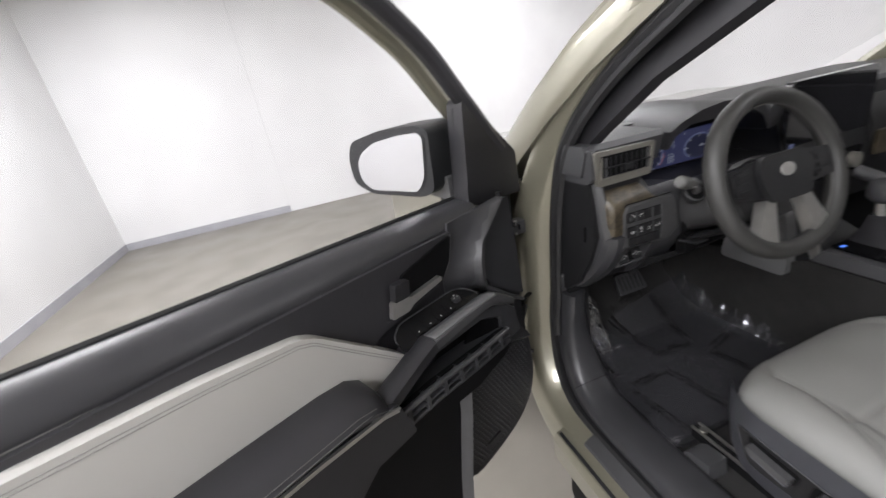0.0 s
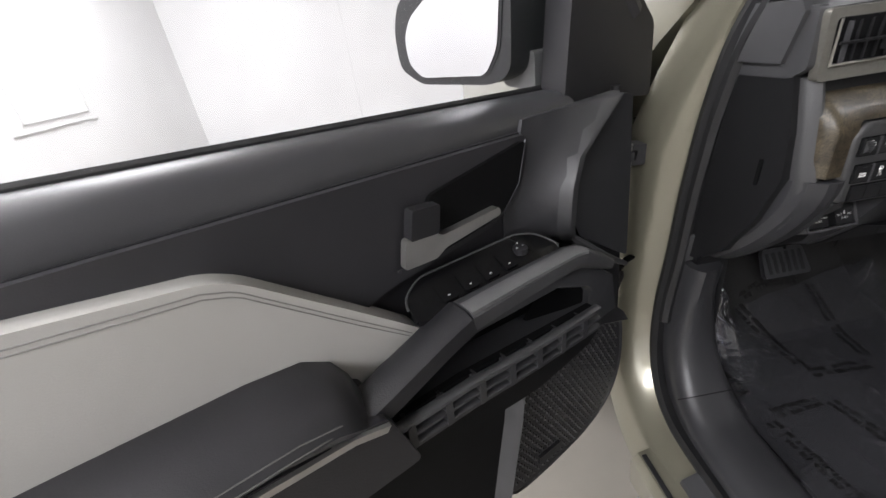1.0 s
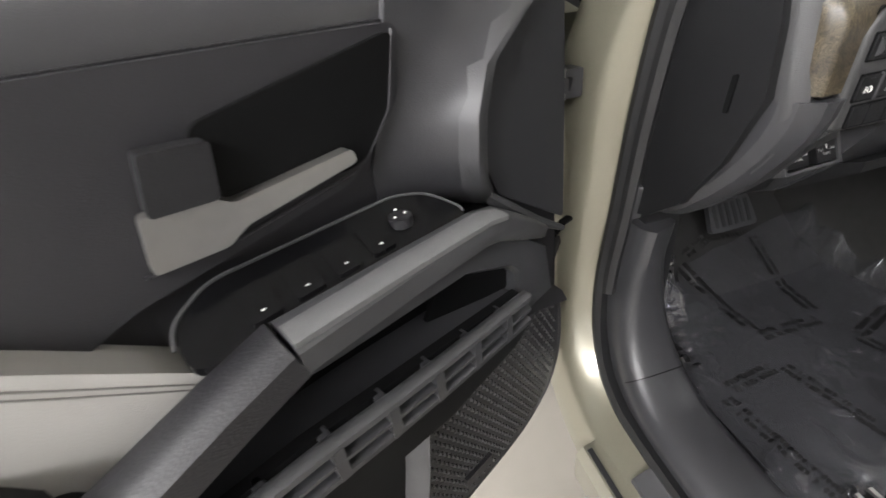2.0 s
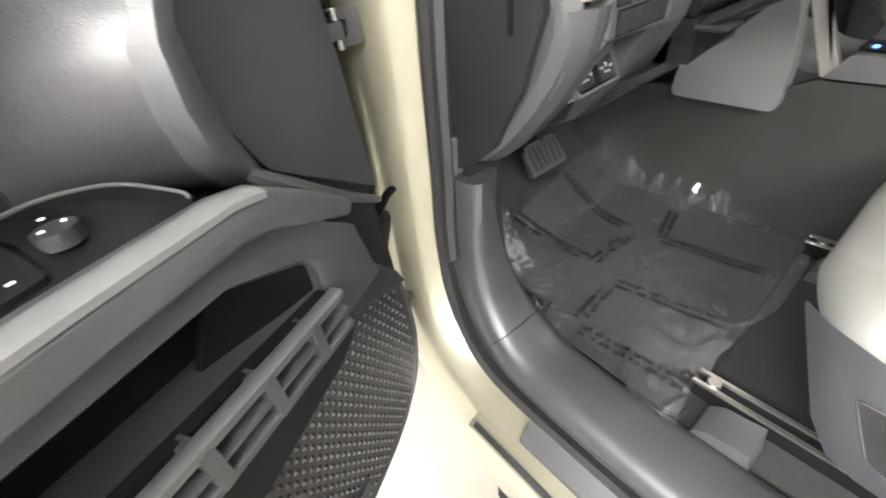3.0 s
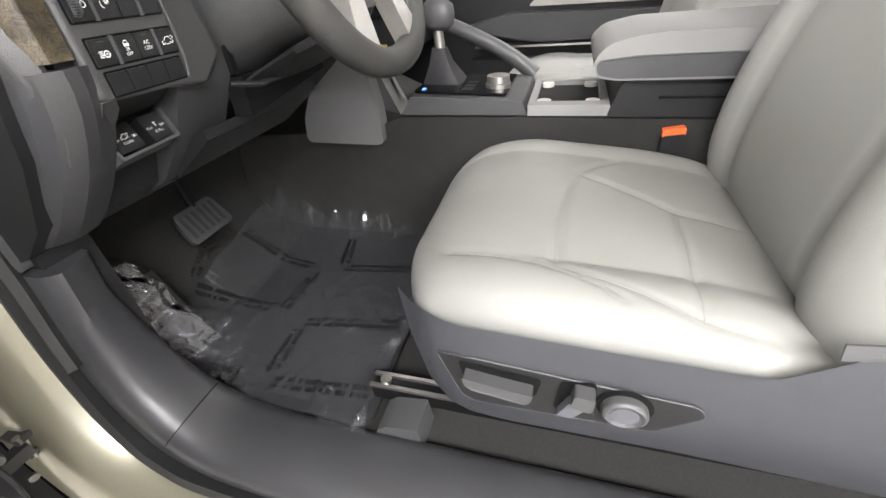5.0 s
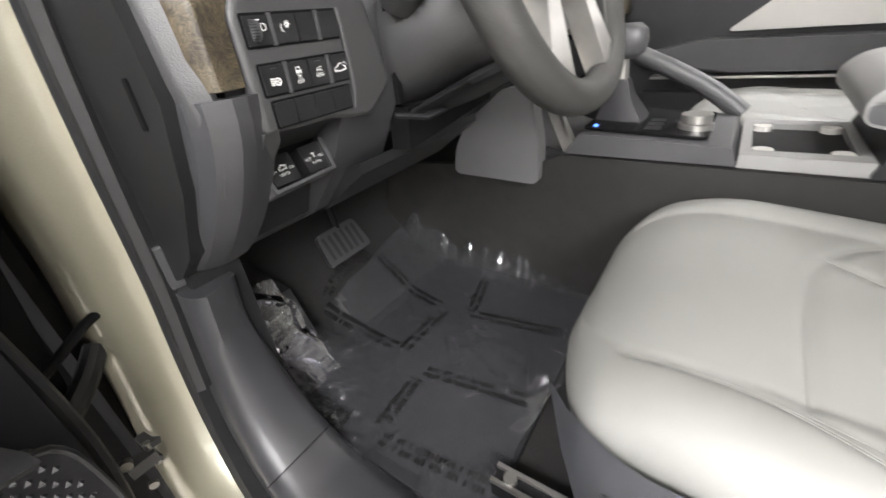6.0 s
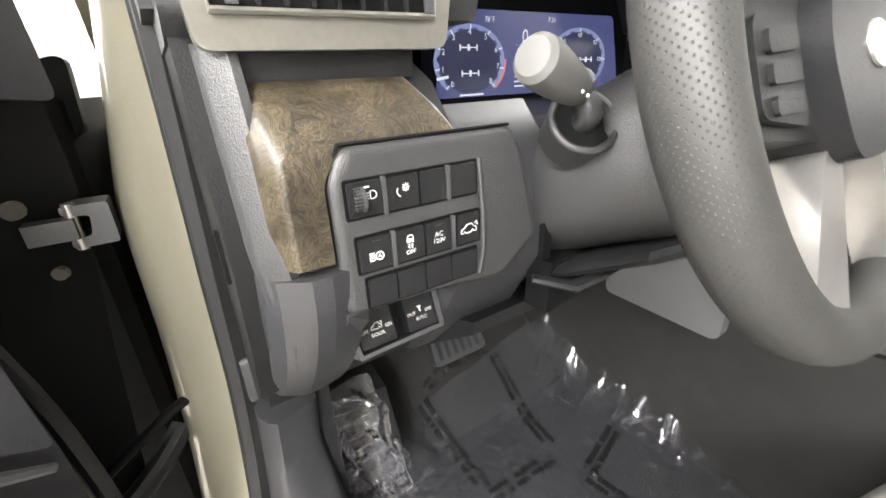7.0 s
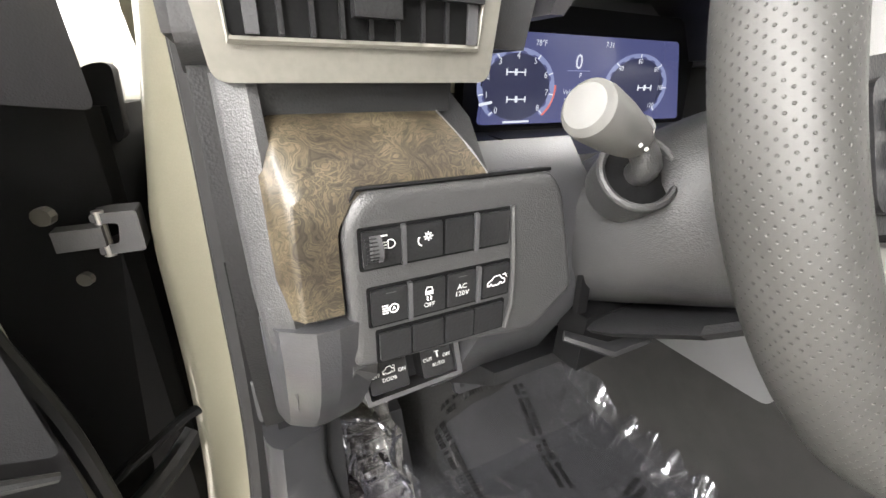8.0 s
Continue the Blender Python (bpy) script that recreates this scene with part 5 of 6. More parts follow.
part("column_lip", loft([[CP(a * w, -0.072 + b, h) for a, b in oval(1.0, 0.010, 16)] for h, w in ((-0.06, 0.06), (-0.09, 0.10), (-0.15, 0.118), (-0.22, 0.11))]), BLACK, col, "dark lower lip of the shroud")
part("adjust_lever", tube([V(0.425, 0.985, 1.083), V(0.45, 0.962, 1.077), V(0.485, 0.96, 1.078)], [0.006, 0.008, 0.006], 8, flat=0.5), BLACK, col, "black column adjusting lever")
base_s, tip_s = V(0.447, 0.974, 1.203), V(0.432, 0.956, 1.235)
cup_c, cup_n = base_s + V(-0.0035, -0.012, 0.006), V(-0.35, -0.72, 0.60).normalized()
cup_q = cup_n.to_track_quat("Z", "Y").to_matrix()
part("stalk_collar", tube([cup_c + cup_q @ V(0.0232 * math.cos(k * math.pi / 14), 0.0232 * math.sin(k * math.pi / 14), 0) for k in range(28)], 0.0026, 8, closed=True), MIDGREY, col, "round grey stalk collar")
part("collar_wall", loft([[cup_c + cup_q @ V(r * math.cos(k * math.pi / 14), r * math.sin(k * math.pi / 14), h) for k in range(28)] for r, h in ((0.0250, 0.0), (0.0245, -0.008), (0.0235, -0.026))], caps=False), COLUMN, col)
part("collar_floor", disc(cup_c - cup_n * 0.006, cup_n, 0.0225, 0.004, 28), DEEP, col)
part("stalk", tube(smooth_line([cup_c - cup_n * 0.004, cup_c + cup_n * 0.010, V(0.436, 0.960, 1.228), V(0.426, 0.954, 1.236)], 4), 0.0085, 16), MIDGREY, col, "grey stem of the lighting stalk")
kx = V(0.373, 0.944, 1.2495) - V(0.426, 0.956, 1.230)
kp = V(0.426, 0.956, 1.230)
part("stalk_knob", tube([kp - kx * 0.06, kp + kx * 0.02, kp + kx * 0.2, kp + kx * 0.5, kp + kx * 0.82, kp + kx * 0.93, kp + kx * 0.99, kp + kx * 1.0], [0.0085, 0.0108, 0.0125, 0.0142, 0.0148, 0.0140, 0.0108, 0.004], 28), KNOB, col, "light grey round knob of the lighting stalk")
part("knob_joint", tube([kp + kx * 0.52, kp + kx * 0.526], 0.0142, 28), GREYPL, col)
for a_ in (0.16, 0.30):
    part("mark", disc(kp + kx * a_ + V(0.003, -0.0108, -0.0060), (0.2, -0.8, -0.5), 0.0011, 0.0015, 8), WHITE, col)
part("right_stalk", tube([V(0.70, 0.975, 1.19), V(0.76, 0.93, 1.235)], [0.008, 0.012], 14), GREYPL, col)

wheel = None
RR, rr = 0.171, 0.0188
us, vs = 96, 20
bm = bmesh.new()
uvl = bm.loops.layers.uv.new("UVMap")
ring = []
for i in range(us):
    a = 2 * math.pi * i / us
    flat = 1.0 - 0.05 * max(0.0, -math.sin(a)) ** 6
    grip = 1.0 + 0.07 * max(0.0, math.sin(2 * (a if math.cos(a) > 0 else math.pi - a) + 0.2)) ** 2
    row = []
    for j in range(vs):
        b = 2 * math.pi * j / vs
        r = rr * grip
        row.append(bm.verts.new(WP((RR * flat + r * math.cos(b)) * math.cos(a), (RR * flat + r * math.cos(b)) * math.sin(a), r * 1.12 * math.sin(b))))
    ring.append(row)
for i in range(us):
    for j in range(vs):
        face = bm.faces.new((ring[i][j], ring[(i + 1) % us][j], ring[(i + 1) % us][(j + 1) % vs], ring[i][(j + 1) % vs]))
        for loop, (du, dv) in zip(face.loops, ((0, 0), (1, 0), (1, 1), (0, 1))):
            loop[uvl].uv = ((i + du) * 2.5 + (j + dv) * 1.4, (i + du) * 2.5 - (j + dv) * 1.4)
wheel = tagged(part("steering_wheel", bm, RIM, None, "", 180), "black perforated leather steering wheel with silver spokes", "steering wheel")
part("rim_stitch", tube([WP((RR - rr * 1.02) * math.cos(k * math.pi / 40), (RR - rr * 1.02) * math.sin(k * math.pi / 40), 0.004) for k in range(80)], 0.0011, 5, closed=True), THREAD, wheel)
hubp = rounded([(-0.062, 0.045), (0.062, 0.045), (0.078, 0.01), (0.058, -0.055), (-0.058, -0.055), (-0.078, 0.01)], 0.02)
part("airbag_cover", prism(hubp, -0.02, 0.022, lambda u, v, h: WP(u, v, h), 0.010, 3), BLACK, wheel, "black airbag cover")
part("emblem", loft([[WP(0.021 * k * math.cos(a), 0.008 + 0.0145 * k * math.sin(a), h) for a in (2 * math.pi * q / 24 for q in range(24))] for k, h in ((1.0, 0.0215), (0.96, 0.0235))]), SILVER, wheel, "plain silver oval emblem")
for sx in (-1, 1):
    part("side_spoke", prism(rounded([(sx * 0.055, 0.042), (sx * 0.16, 0.030), (sx * 0.163, -0.028), (sx * 0.055, -0.040)], 0.01), -0.014, 0.008, lambda u, v, h: WP(u, v, h), 0.005), BLACK, wheel, "black spoke with switches")
    part("key_pad", prism(rounded([(sx * 0.088, 0.030), (sx * 0.138, 0.024), (sx * 0.140, -0.022), (sx * 0.088, -0.030)], 0.008), 0.007, 0.013, lambda u, v, h: WP(u, v, h), 0.002), BLACK, wheel, "black key pad")
    for k in range(3):
        part("spoke_key", prism(rounded([(sx * 0.097, 0.020 - 0.016 * k), (sx * 0.130, 0.017 - 0.015 * k), (sx * 0.130, 0.006 - 0.014 * k), (sx * 0.097, 0.008 - 0.015 * k)], 0.003), 0.012, 0.0155, lambda u, v, h: WP(u, v, h), 0.001), BLACK, wheel)
    part("lower_spoke", prism(rounded([(sx * 0.035, -0.048), (sx * 0.062, -0.045), (sx * 0.105, -0.128), (sx * 0.058, -0.155)], 0.006), -0.016, 0.010, lambda u, v, h: WP(u, v, h), 0.005, 3), SILVER, wheel, "satin silver lower spoke")

# ---------------------------------------------------------------- centre console
con = tagged(part("centre_console", prism(rounded([(1.06, 0.60), (1.06, 0.98), (0.95, 0.93), (0.30, 0.925), (-0.1, 0.92), (-0.1, 0.60)], 0.02), 0.83, 1.08, side_x, 0.006), BLACK), "black centre console with shifter and cup holders", "console")
part("console_side", prism([(1.42, 0.62), (1.38, 0.868), (0.985, 0.90), (0.93, 0.925), (-0.1, 0.918), (-0.1, 0.62)], 0.816, 0.831, side_x, 0.004), TUNNEL, con, "dark grey side of the console")
KN = rounded([(1.16, 0.872), (1.152, 0.93), (1.11, 1.005), (1.05, 1.045), (0.985, 1.055), (0.966, 0.95), (0.966, 0.868)], 0.018)
part("knee_pad", prism(KN, 0.795, 0.83, side_x, 0.010, 3), BRIGHTGREY, con, "grey knee pad on the console side")
part("shifter_bezel", prism(rounded([(0.925, 0.928), (0.90, 0.966), (0.665, 0.955), (0.655, 0.928)], 0.006), 0.82, 1.06, side_x, 0.005), GREYPL, con, "grey shifter bezel")
part("silver_edge", prism([(0.96, 1.07), (0.972, 1.07), (0.905, 0.935), (0.915, 0.928), (0.93, 0.928), (0.985, 1.05)], 0.828, 0.842, side_x, 0.002), SILVER, con, "silver console edge")
part("shifter_plate", prism(rounded([(0.845, 0.70), (1.03, 0.70), (1.03, 0.90), (0.845, 0.90)], 0.01), 0.0, 0.004, lambda u, v, h: V(u, v, 0.9605 + (v - 0.70) * 0.035 + h), 0.001), GLOSSY, con, "gloss black shifter plate")
part("blue_light", prism([(0.855, 0.885), (0.87, 0.885), (0.87, 0.878), (0.855, 0.878)], 0.0045, 0.0055, lambda u, v, h: V(u, v, 0.9605 + (v - 0.70) * 0.035 + h)), glow("blue_light", (0.1, 0.25, 1.0), 1.5), con, "small blue light")
part("drive_knob", merge(disc(V(0.90, 0.725, 0.962), (0, 0, 1), 0.027, 0.012, 28, 0.003), disc(V(0.90, 0.725, 0.975), (0, 0, 1), 0.024, 0.014, 28, 0.004)), SILVER, con, "round silver drive mode knob")
for k in range(3):
    part("console_key", block(0.865 + 0.03 * k, 0.888 + 0.03 * k, 0.775, 0.80, 0.964, 0.968, 0.001), BLACK, con)
boot = part("shift_boot", loft([[V(0.95 + a * w, 0.855 + b * w + dy, z) for a, b in ((-1, -1), (0, -1.1), (1, -1), (1.1, 0), (1, 1), (0, 1.1), (-1, 1), (-1.1, 0))] for z, w, dy in ((0.962, 0.045, 0), (0.985, 0.034, 0.004), (1.01, 0.022, 0.008), (1.04, 0.014, 0.01))]), SOFT, con,
            "pleated black shifter boot", 60)
part("shift_lever", tube([V(0.95, 0.862, 1.02), V(0.945, 0.866, 1.085)], 0.012, 12), SILVER, con, "silver shift lever")
part("shift_knob", loft([[V(0.943 + 0.026 * w * math.cos(a), 0.862 + 0.038 * w * math.sin(a), z) for a in (2 * math.pi * k / 20 for k in range(20))] for z, w in ((1.075, 0.55), (1.085, 0.9), (1.105, 1.0), (1.122, 0.92), (1.132, 0.6))]), GREYPL, con,
     "grey shift knob", 60)
part("grab_bar", tube(smooth_line([(1.065, 0.99, 1.11), (1.07, 0.88, 1.075), (1.07, 0.74, 1.01), (1.065, 0.66, 0.955)], 4), 0.018, 12), GREYPL, con, "grey slanted grab bar")
for bx in ((0.825, 0.855, 0.50, 0.655), (1.03, 1.06, 0.50, 0.655), (0.8555, 1.0295, 0.64, 0.655), (0.8555, 1.0295, 0.50, 0.515)):
    part("cup_tray", block(*bx, 0.925, 0.946, 0.004), LIDGREY, con, "grey cup holder frame")
part("cup_well", block(0.85, 1.035, 0.51, 0.645, 0.926, 0.936, 0.001), DEEP, con, "dark cup holder well")
for cx, cyy in ((0.868, 0.625), (0.868, 0.53), (1.02, 0.625), (1.02, 0.53)):
    part("cup_grip", disc(V(cx, cyy, 0.936), (0, 0, 1), 0.014, 0.009, 16, 0.003), PADGREY, con, "grey cup holder grip")
box = part("console_box", prism(rounded([(0.505, 0.925), (0.485, 0.985), (0.46, 0.992), (-0.1, 0.99), (-0.1, 0.92)], 0.006), 0.82, 1.08, side_x, 0.006), BLACK, con, "black console box")
part("box_groove", block(0.8175, 0.8205, 0.20, 0.42, 0.958, 0.962, 0.0005), DEEP, con)
lid = [(0.535, 1.000), (0.54, 1.03), (0.515, 1.055), (0.45, 1.068), (-0.08, 1.075), (-0.1, 1.06), (-0.1, 0.995), (0.50, 0.993)]
part("console_lid", prism(rounded(lid, 0.02), 0.805, 1.095, side_x, 0.022, 4), LIDGREY, con, "padded grey console lid", 60)
part("lid_side", prism(rounded([(0.532, 1.004), (0.535, 1.024), (0.47, 1.032), (0.2, 1.036), (-0.09, 1.038), (-0.09, 1.000), (0.50, 0.997)], 0.008), 0.8025, 0.83, side_x, 0.006, 3), GREYPL, con, "darker grey side of the console lid")
part("lid_seam", tube([V(0.8020, y, z) for y, z in ((0.53, 1.028), (0.47, 1.034), (0.2, 1.038), (-0.05, 1.04))], 0.001, 5), THREAD, con)

# ---------------------------------------------------------------- pedals
ped = part("brake_pedal", prism(rounded([(0.500, -0.034), (0.616, -0.034), (0.608, 0.036), (0.508, 0.036)], 0.012), 0.0, 0.012, lambda u, v, h: V(u, 1.304 + 0.55 * v - 0.83 * h, 0.782 + 0.83 * v + 0.55 * h), 0.003), SILLPL, car,
           "black rubber brake pedal with ribs")
for k in range(6):
    part("rib", prism([(0.513 + 0.016 * k, -0.024), (0.520 + 0.016 * k, -0.024), (0.520 + 0.016 * k, 0.026), (0.513 + 0.016 * k, 0.026)], 0.012, 0.0145, lambda u, v, h: V(u, 1.304 + 0.55 * v - 0.83 * h, 0.782 + 0.83 * v + 0.55 * h), 0), RUBBER, ped)
part("pedal_arm", tube([V(0.565, 1.318, 0.81), V(0.58, 1.35, 0.88), V(0.60, 1.34, 1.0)], 0.009, 8), DEEP, ped)
part("foot_rest", prism([(1.195, 0.606), (1.275, 0.775), (1.40, 0.80), (1.44, 0.606)], 0.286, 0.40, side_x, 0.008), BLACK, car, "black foot rest")
# ribs of the foot rest, their highlights put into a lighter grey
for k in range(9):
    part("foot_rib", block(0.290, 0.378, 0, 0.005, 0, 0.004, 0.0012, f=lambda p, k=k: V(p[0], 1.193 + 0.0088 * k + p[1] * 0.4 + 0.06 * (p[0] - 0.33), 0.618 + 0.0187 * k + p[2])), GREYPL, car)

# ---------------------------------------------------------------- seats
def pillow(name, xs, ys, top, f, nx=44, ny=40, p=5.0, drop=0.09, material=LEATHER, parent=None, label="", wide=lambda v: 1.0):
    """A stuffed shape: top(u, v) is its height over the plane, u and v run from -1 to 1; f lays (x, y, h) into the world."""
    def grid(n):
        return [math.sin(math.pi / 2 * (2 * k / n - 1)) for k in range(n + 1)]
    us_, vs_ = grid(nx), grid(ny)
    rows_ = []
    for v in vs_:
        row = []
        for u in us_:
            e = (max(0.0, 1 - abs(u) ** p) * max(0.0, 1 - abs(v) ** p)) ** (1 / 2.4)
            x = (xs[0] + xs[1]) / 2 + (xs[1] - xs[0]) * u / 2 * wide(v)
            y = ys[0] + (ys[1] - ys[0]) * (v + 1) / 2
            row.append(f(x, y, -drop + (top(u, v) + drop) * e))
        rows_.append(row)
    bm_ = loft(rows_, closed=False)
    loop = rows_[0] + [r[-1] for r in rows_[1:]] + rows_[-1][-2::-1] + [r[0] for r in rows_[-2:0:-1]]
    bm_.faces.new([bm_.verts.new(q) for q in loop])
    bmesh.ops.remove_doubles(bm_, verts=bm_.verts[:], dist=1e-5)
    return part(name, bm_, material, parent, label, 75)


def seat(xc, name, label, side):
    """A front seat; side: 1 with the switch panel at low x."""
    x0, x1 = xc - 0.262, xc + 0.250
    y0, y1 = 0.30, 0.785

    def taper(v):
        return (1 - 0.16 * max(0.0, (v - 0.2) / 0.8) ** 2.4) * math.sqrt(1 - 0.76 * max(0.0, (v - 0.72) / 0.28) ** 2)

    LINES = (((-0.18, 0.578), (-0.06, 0.577), (0.03, 0.566), (0.075, 0.55), (0.115, 0.522), (0.148, 0.484)), ((-0.18, 0.578), (-0.205, 0.50), (-0.232, 0.426), (-0.238, 0.36)), ((0.075, 0.55), (0.03, 0.48), (-0.018, 0.417), (-0.022, 0.337)),
             ((-0.018, 0.417), (-0.12, 0.42), (-0.232, 0.426)), ((-0.165, 0.715), (-0.17, 0.66), (-0.178, 0.60), (-0.205, 0.53), (-0.222, 0.502)))
    SEGS = [(a[0], a[1], b[0], b[1]) for line in LINES for a, b in zip(line, line[1:])]

    def top(u, v):
        bol = max(0.0, (abs(u) - 0.62) / 0.38)
        front = max(0.0, (v - 0.35) / 0.65)
        far = max(0.0, u * side)
        x, y = x0 + (x1 - x0) * (u * side + 1) / 2, y0 + (y1 - y0) * (v + 1) / 2
        px, py = ((x0 + x1) / 2 + (x1 - x0) * u / 2 * taper(v) - xc) * side, y
        d2 = 1.0
        for ax_, ay_, bx_, by_ in SEGS:
            ex, ey = bx_ - ax_, by_ - ay_
            k = max(0.0, min(1.0, ((px - ax_) * ex + (py - ay_) * ey) / (ex * ex + ey * ey)))
            d2 = min(d2, (px - ax_ - k * ex) ** 2 + (py - ay_ - k * ey) ** 2)
        groove = 0.0042 * math.exp(-d2 / 0.0065 ** 2)
        return 0.862 + 0.034 * (v + 1) / 2 + 0.022 * math.sin(min(bol, 1) * math.pi * 0.8) * (1 - 0.5 * front) - 0.022 * front ** 2 + 0.036 * far ** 1.3 * (0.55 + 0.45 * v) - groove + 0.004 * math.cos(u * 2.5) - 0.88
    cush = pillow(name, (x0, x1), (y0, y1), top, lambda x, y, h: V(x, y, 0.88 + h), label="", drop=0.06, p=3.4, wide=taper, nx=150 if side > 0 else 60, ny=130 if side > 0 else 60)
    tagged(cush, label, "car seat", group="front seats")

    def on(u, v, up=0.0008):
        return V((x0 + x1) / 2 + (x1 - x0) * u / 2 * taper(v), y0 + (y1 - y0) * (v + 1) / 2, 0.88 + (top(u, v) + 0.06) * (max(0.0, 1 - abs(u) ** 3.4) * max(0.0, 1 - abs(v) ** 3.4)) ** (1 / 2.4) - 0.06 + up)
    def at(x, y):
        x = xc + (x - xc) * side
        v = 2 * (y - y0) / (y1 - y0) - 1
        return on((x - (x0 + x1) / 2) / ((x1 - x0) / 2 * taper(v)), v)
    for line in LINES[:4]:
        pts = smooth_line([(xc + x, y, 0) for x, y in line], 6)
        part("seam", tube([at(q.x, q.y) for q in pts], 0.0004, 5), SEAM, cush)
    for off in (0.0, 0.005):
        pts = smooth_line([(xc - 0.165 - off, 0.715, 0), (xc - 0.17 - off, 0.66, 0), (xc - 0.178 - off, 0.60, 0), (xc - 0.205 - 0.6 * off, 0.53, 0), (xc - 0.222, 0.502, 0)], 6)
        part("seam", tube([at(q.x, q.y) for q in pts], 0.0005, 5), SEAM, cush)
    # backrest, leaning back
    ANG = radians(20)

    def bf(x, q, h):
        return V(x, 0.315 - math.sin(ANG) * (q - 0.88) + math.cos(ANG) * h, 0.88 + math.cos(ANG) * (q - 0.88) + math.sin(ANG) * h)

    def btop(u, v):
        bol = max(0.0, (abs(u) - 0.55) / 0.45)
        return 0.035 + 0.055 * math.sin(min(bol, 1.0) * math.pi * 0.75) * (1 - 0.35 * (v + 1) / 2) + 0.02 * math.sin((v + 0.6) * 2.2) - 0.005 * math.exp(-((abs(u) - 0.55) / 0.025) ** 2)
    back = pillow("backrest", (xc - 0.265, xc + 0.255), (0.80, 1.52), btop, bf, p=4.0, drop=0.10, parent=cush, label="light grey leather backrest")
    pillow("backrest_cover", (xc - 0.262, xc + 0.252), (0.80, 1.51), lambda u, v: 0.03, lambda x, q, h: bf(x, q, -0.085 - h), p=5, drop=0.0, material=GREYPL, parent=cush, label="grey seat back cover")
    pillow("head_rest", (xc - 0.13, xc + 0.13), (1.56, 1.76), lambda u, v: 0.05, bf, p=4, drop=0.06, parent=cush, label="light grey head rest")
    for dx in (-0.06, 0.06):
        part("post", tube([bf(xc + dx, 1.46, -0.03), bf(xc + dx, 1.60, -0.03)], 0.007, 8), STEEL, cush)
    # plastic side shield
    sx = xc - 0.262 if side > 0 else xc + 0.250
    sg = 1 if side > 0 else -1
    def sf(u, v, h):
        bulge = 0.022 * math.sin(max(0.0, min(1.0, (v - 0.66) / 0.22)) * math.pi)
        wrap = 0.070 * max(0.0, (u - 0.655) / 0.12) ** 2.2
        return V(sx + sg * (h + wrap) - sg * bulge, u, v)
    rows_ = []
    for k in range(29):
        u = 0.02 + (0.775 - 0.02) * k / 28
        hi = np.interp(u, (0.02, 0.05, 0.12, 0.20, 0.30, 0.37, 0.50, 0.64, 0.72, 0.775), (0.74, 0.82, 0.900, 0.905, 0.875, 0.838, 0.842, 0.848, 0.848, 0.838))
        lo = np.interp(u, (0.02, 0.08, 0.20, 0.42, 0.62, 0.69, 0.735, 0.755, 0.775), (0.69, 0.66, 0.675, 0.690, 0.688, 0.700, 0.760, 0.812, 0.833))
        rows_.append([sf(u, float(lo + (hi - lo) * j / 12), 0.0) for j in range(13)])
    bm_ = loft(rows_, closed=False)
    bmesh.ops.solidify(bm_, geom=bm_.faces[:], thickness=0.01 * (1 if side > 0 else -1))
    shield = part("side_shield", bm_, SHIELD, cush, "blue-grey plastic seat side shield", 60)
    if side > 0:
        def sp(u, v, h):
            return sf(u, v, -h)
        part("switch_recess", prism(rounded([(0.705, 0.806), (0.672, 0.745), (0.655, 0.738), (0.46, 0.742), (0.415, 0.782), (0.425, 0.794), (0.66, 0.812)], 0.008), 0.0005, 0.003, sp, 0.001), BLACK, cush, "recessed dark switch panel")
        ring_ = rounded([(0.705, 0.806), (0.672, 0.745), (0.655, 0.738), (0.46, 0.742), (0.415, 0.782), (0.425, 0.794), (0.66, 0.812)], 0.008)
        part("recess_rim", tube([sp(u, v, 0.002) for u, v in ring_], 0.0013, 6, closed=True), SILLPL, cush)
        # thin near-black patch behind each of the three switches paints the shadow round it
        part("slide_shade", prism(rounded([(0.676, 0.806), (0.668, 0.780), (0.586, 0.770), (0.580, 0.797)], 0.006), 0.003, 0.0038, sp, 0), DEEP, cush)
        slide = part("seat_slide_switch", prism(rounded([(0.668, 0.797), (0.664, 0.784), (0.592, 0.774), (0.588, 0.788)], 0.004), 0.003, 0.019, sp, 0.005, 3), GREYPL, cush, "long grey seat slide switch")
        part("switch_step", prism(rounded([(0.666, 0.7835), (0.660, 0.773), (0.596, 0.763), (0.591, 0.7735)], 0.003), 0.003, 0.013, sp, 0.004, 3), SHIELD, slide, "lower step of the slide switch")
        part("recline_shade", prism(rounded([(0.566, 0.756), (0.560, 0.800), (0.524, 0.806), (0.522, 0.776), (0.545, 0.752)], 0.006), 0.003, 0.0038, sp, 0), DEEP, cush)
        recline = part("recline_switch", prism(rounded([(0.549, 0.784), (0.546, 0.801), (0.524, 0.799), (0.527, 0.780)], 0.004), 0.003, 0.021, sp, 0.0055, 3), GREYPL, cush, "grey head of the recline switch")
        part("switch_stem", prism(rounded([(0.562, 0.757), (0.549, 0.783), (0.530, 0.779), (0.545, 0.755)], 0.004), 0.003, 0.014, sp, 0.004, 3), SHIELD, recline, "slanted stem of the recline switch")
        dial = [(math.cos(a), math.sin(a)) for a in (2 * math.pi * k / 28 for k in range(28))]
        part("dial_shade", prism([(0.493 + 0.029 * a, 0.778 + 0.0245 * b) for a, b in dial], 0.003, 0.0038, sp, 0), DEEP, cush)
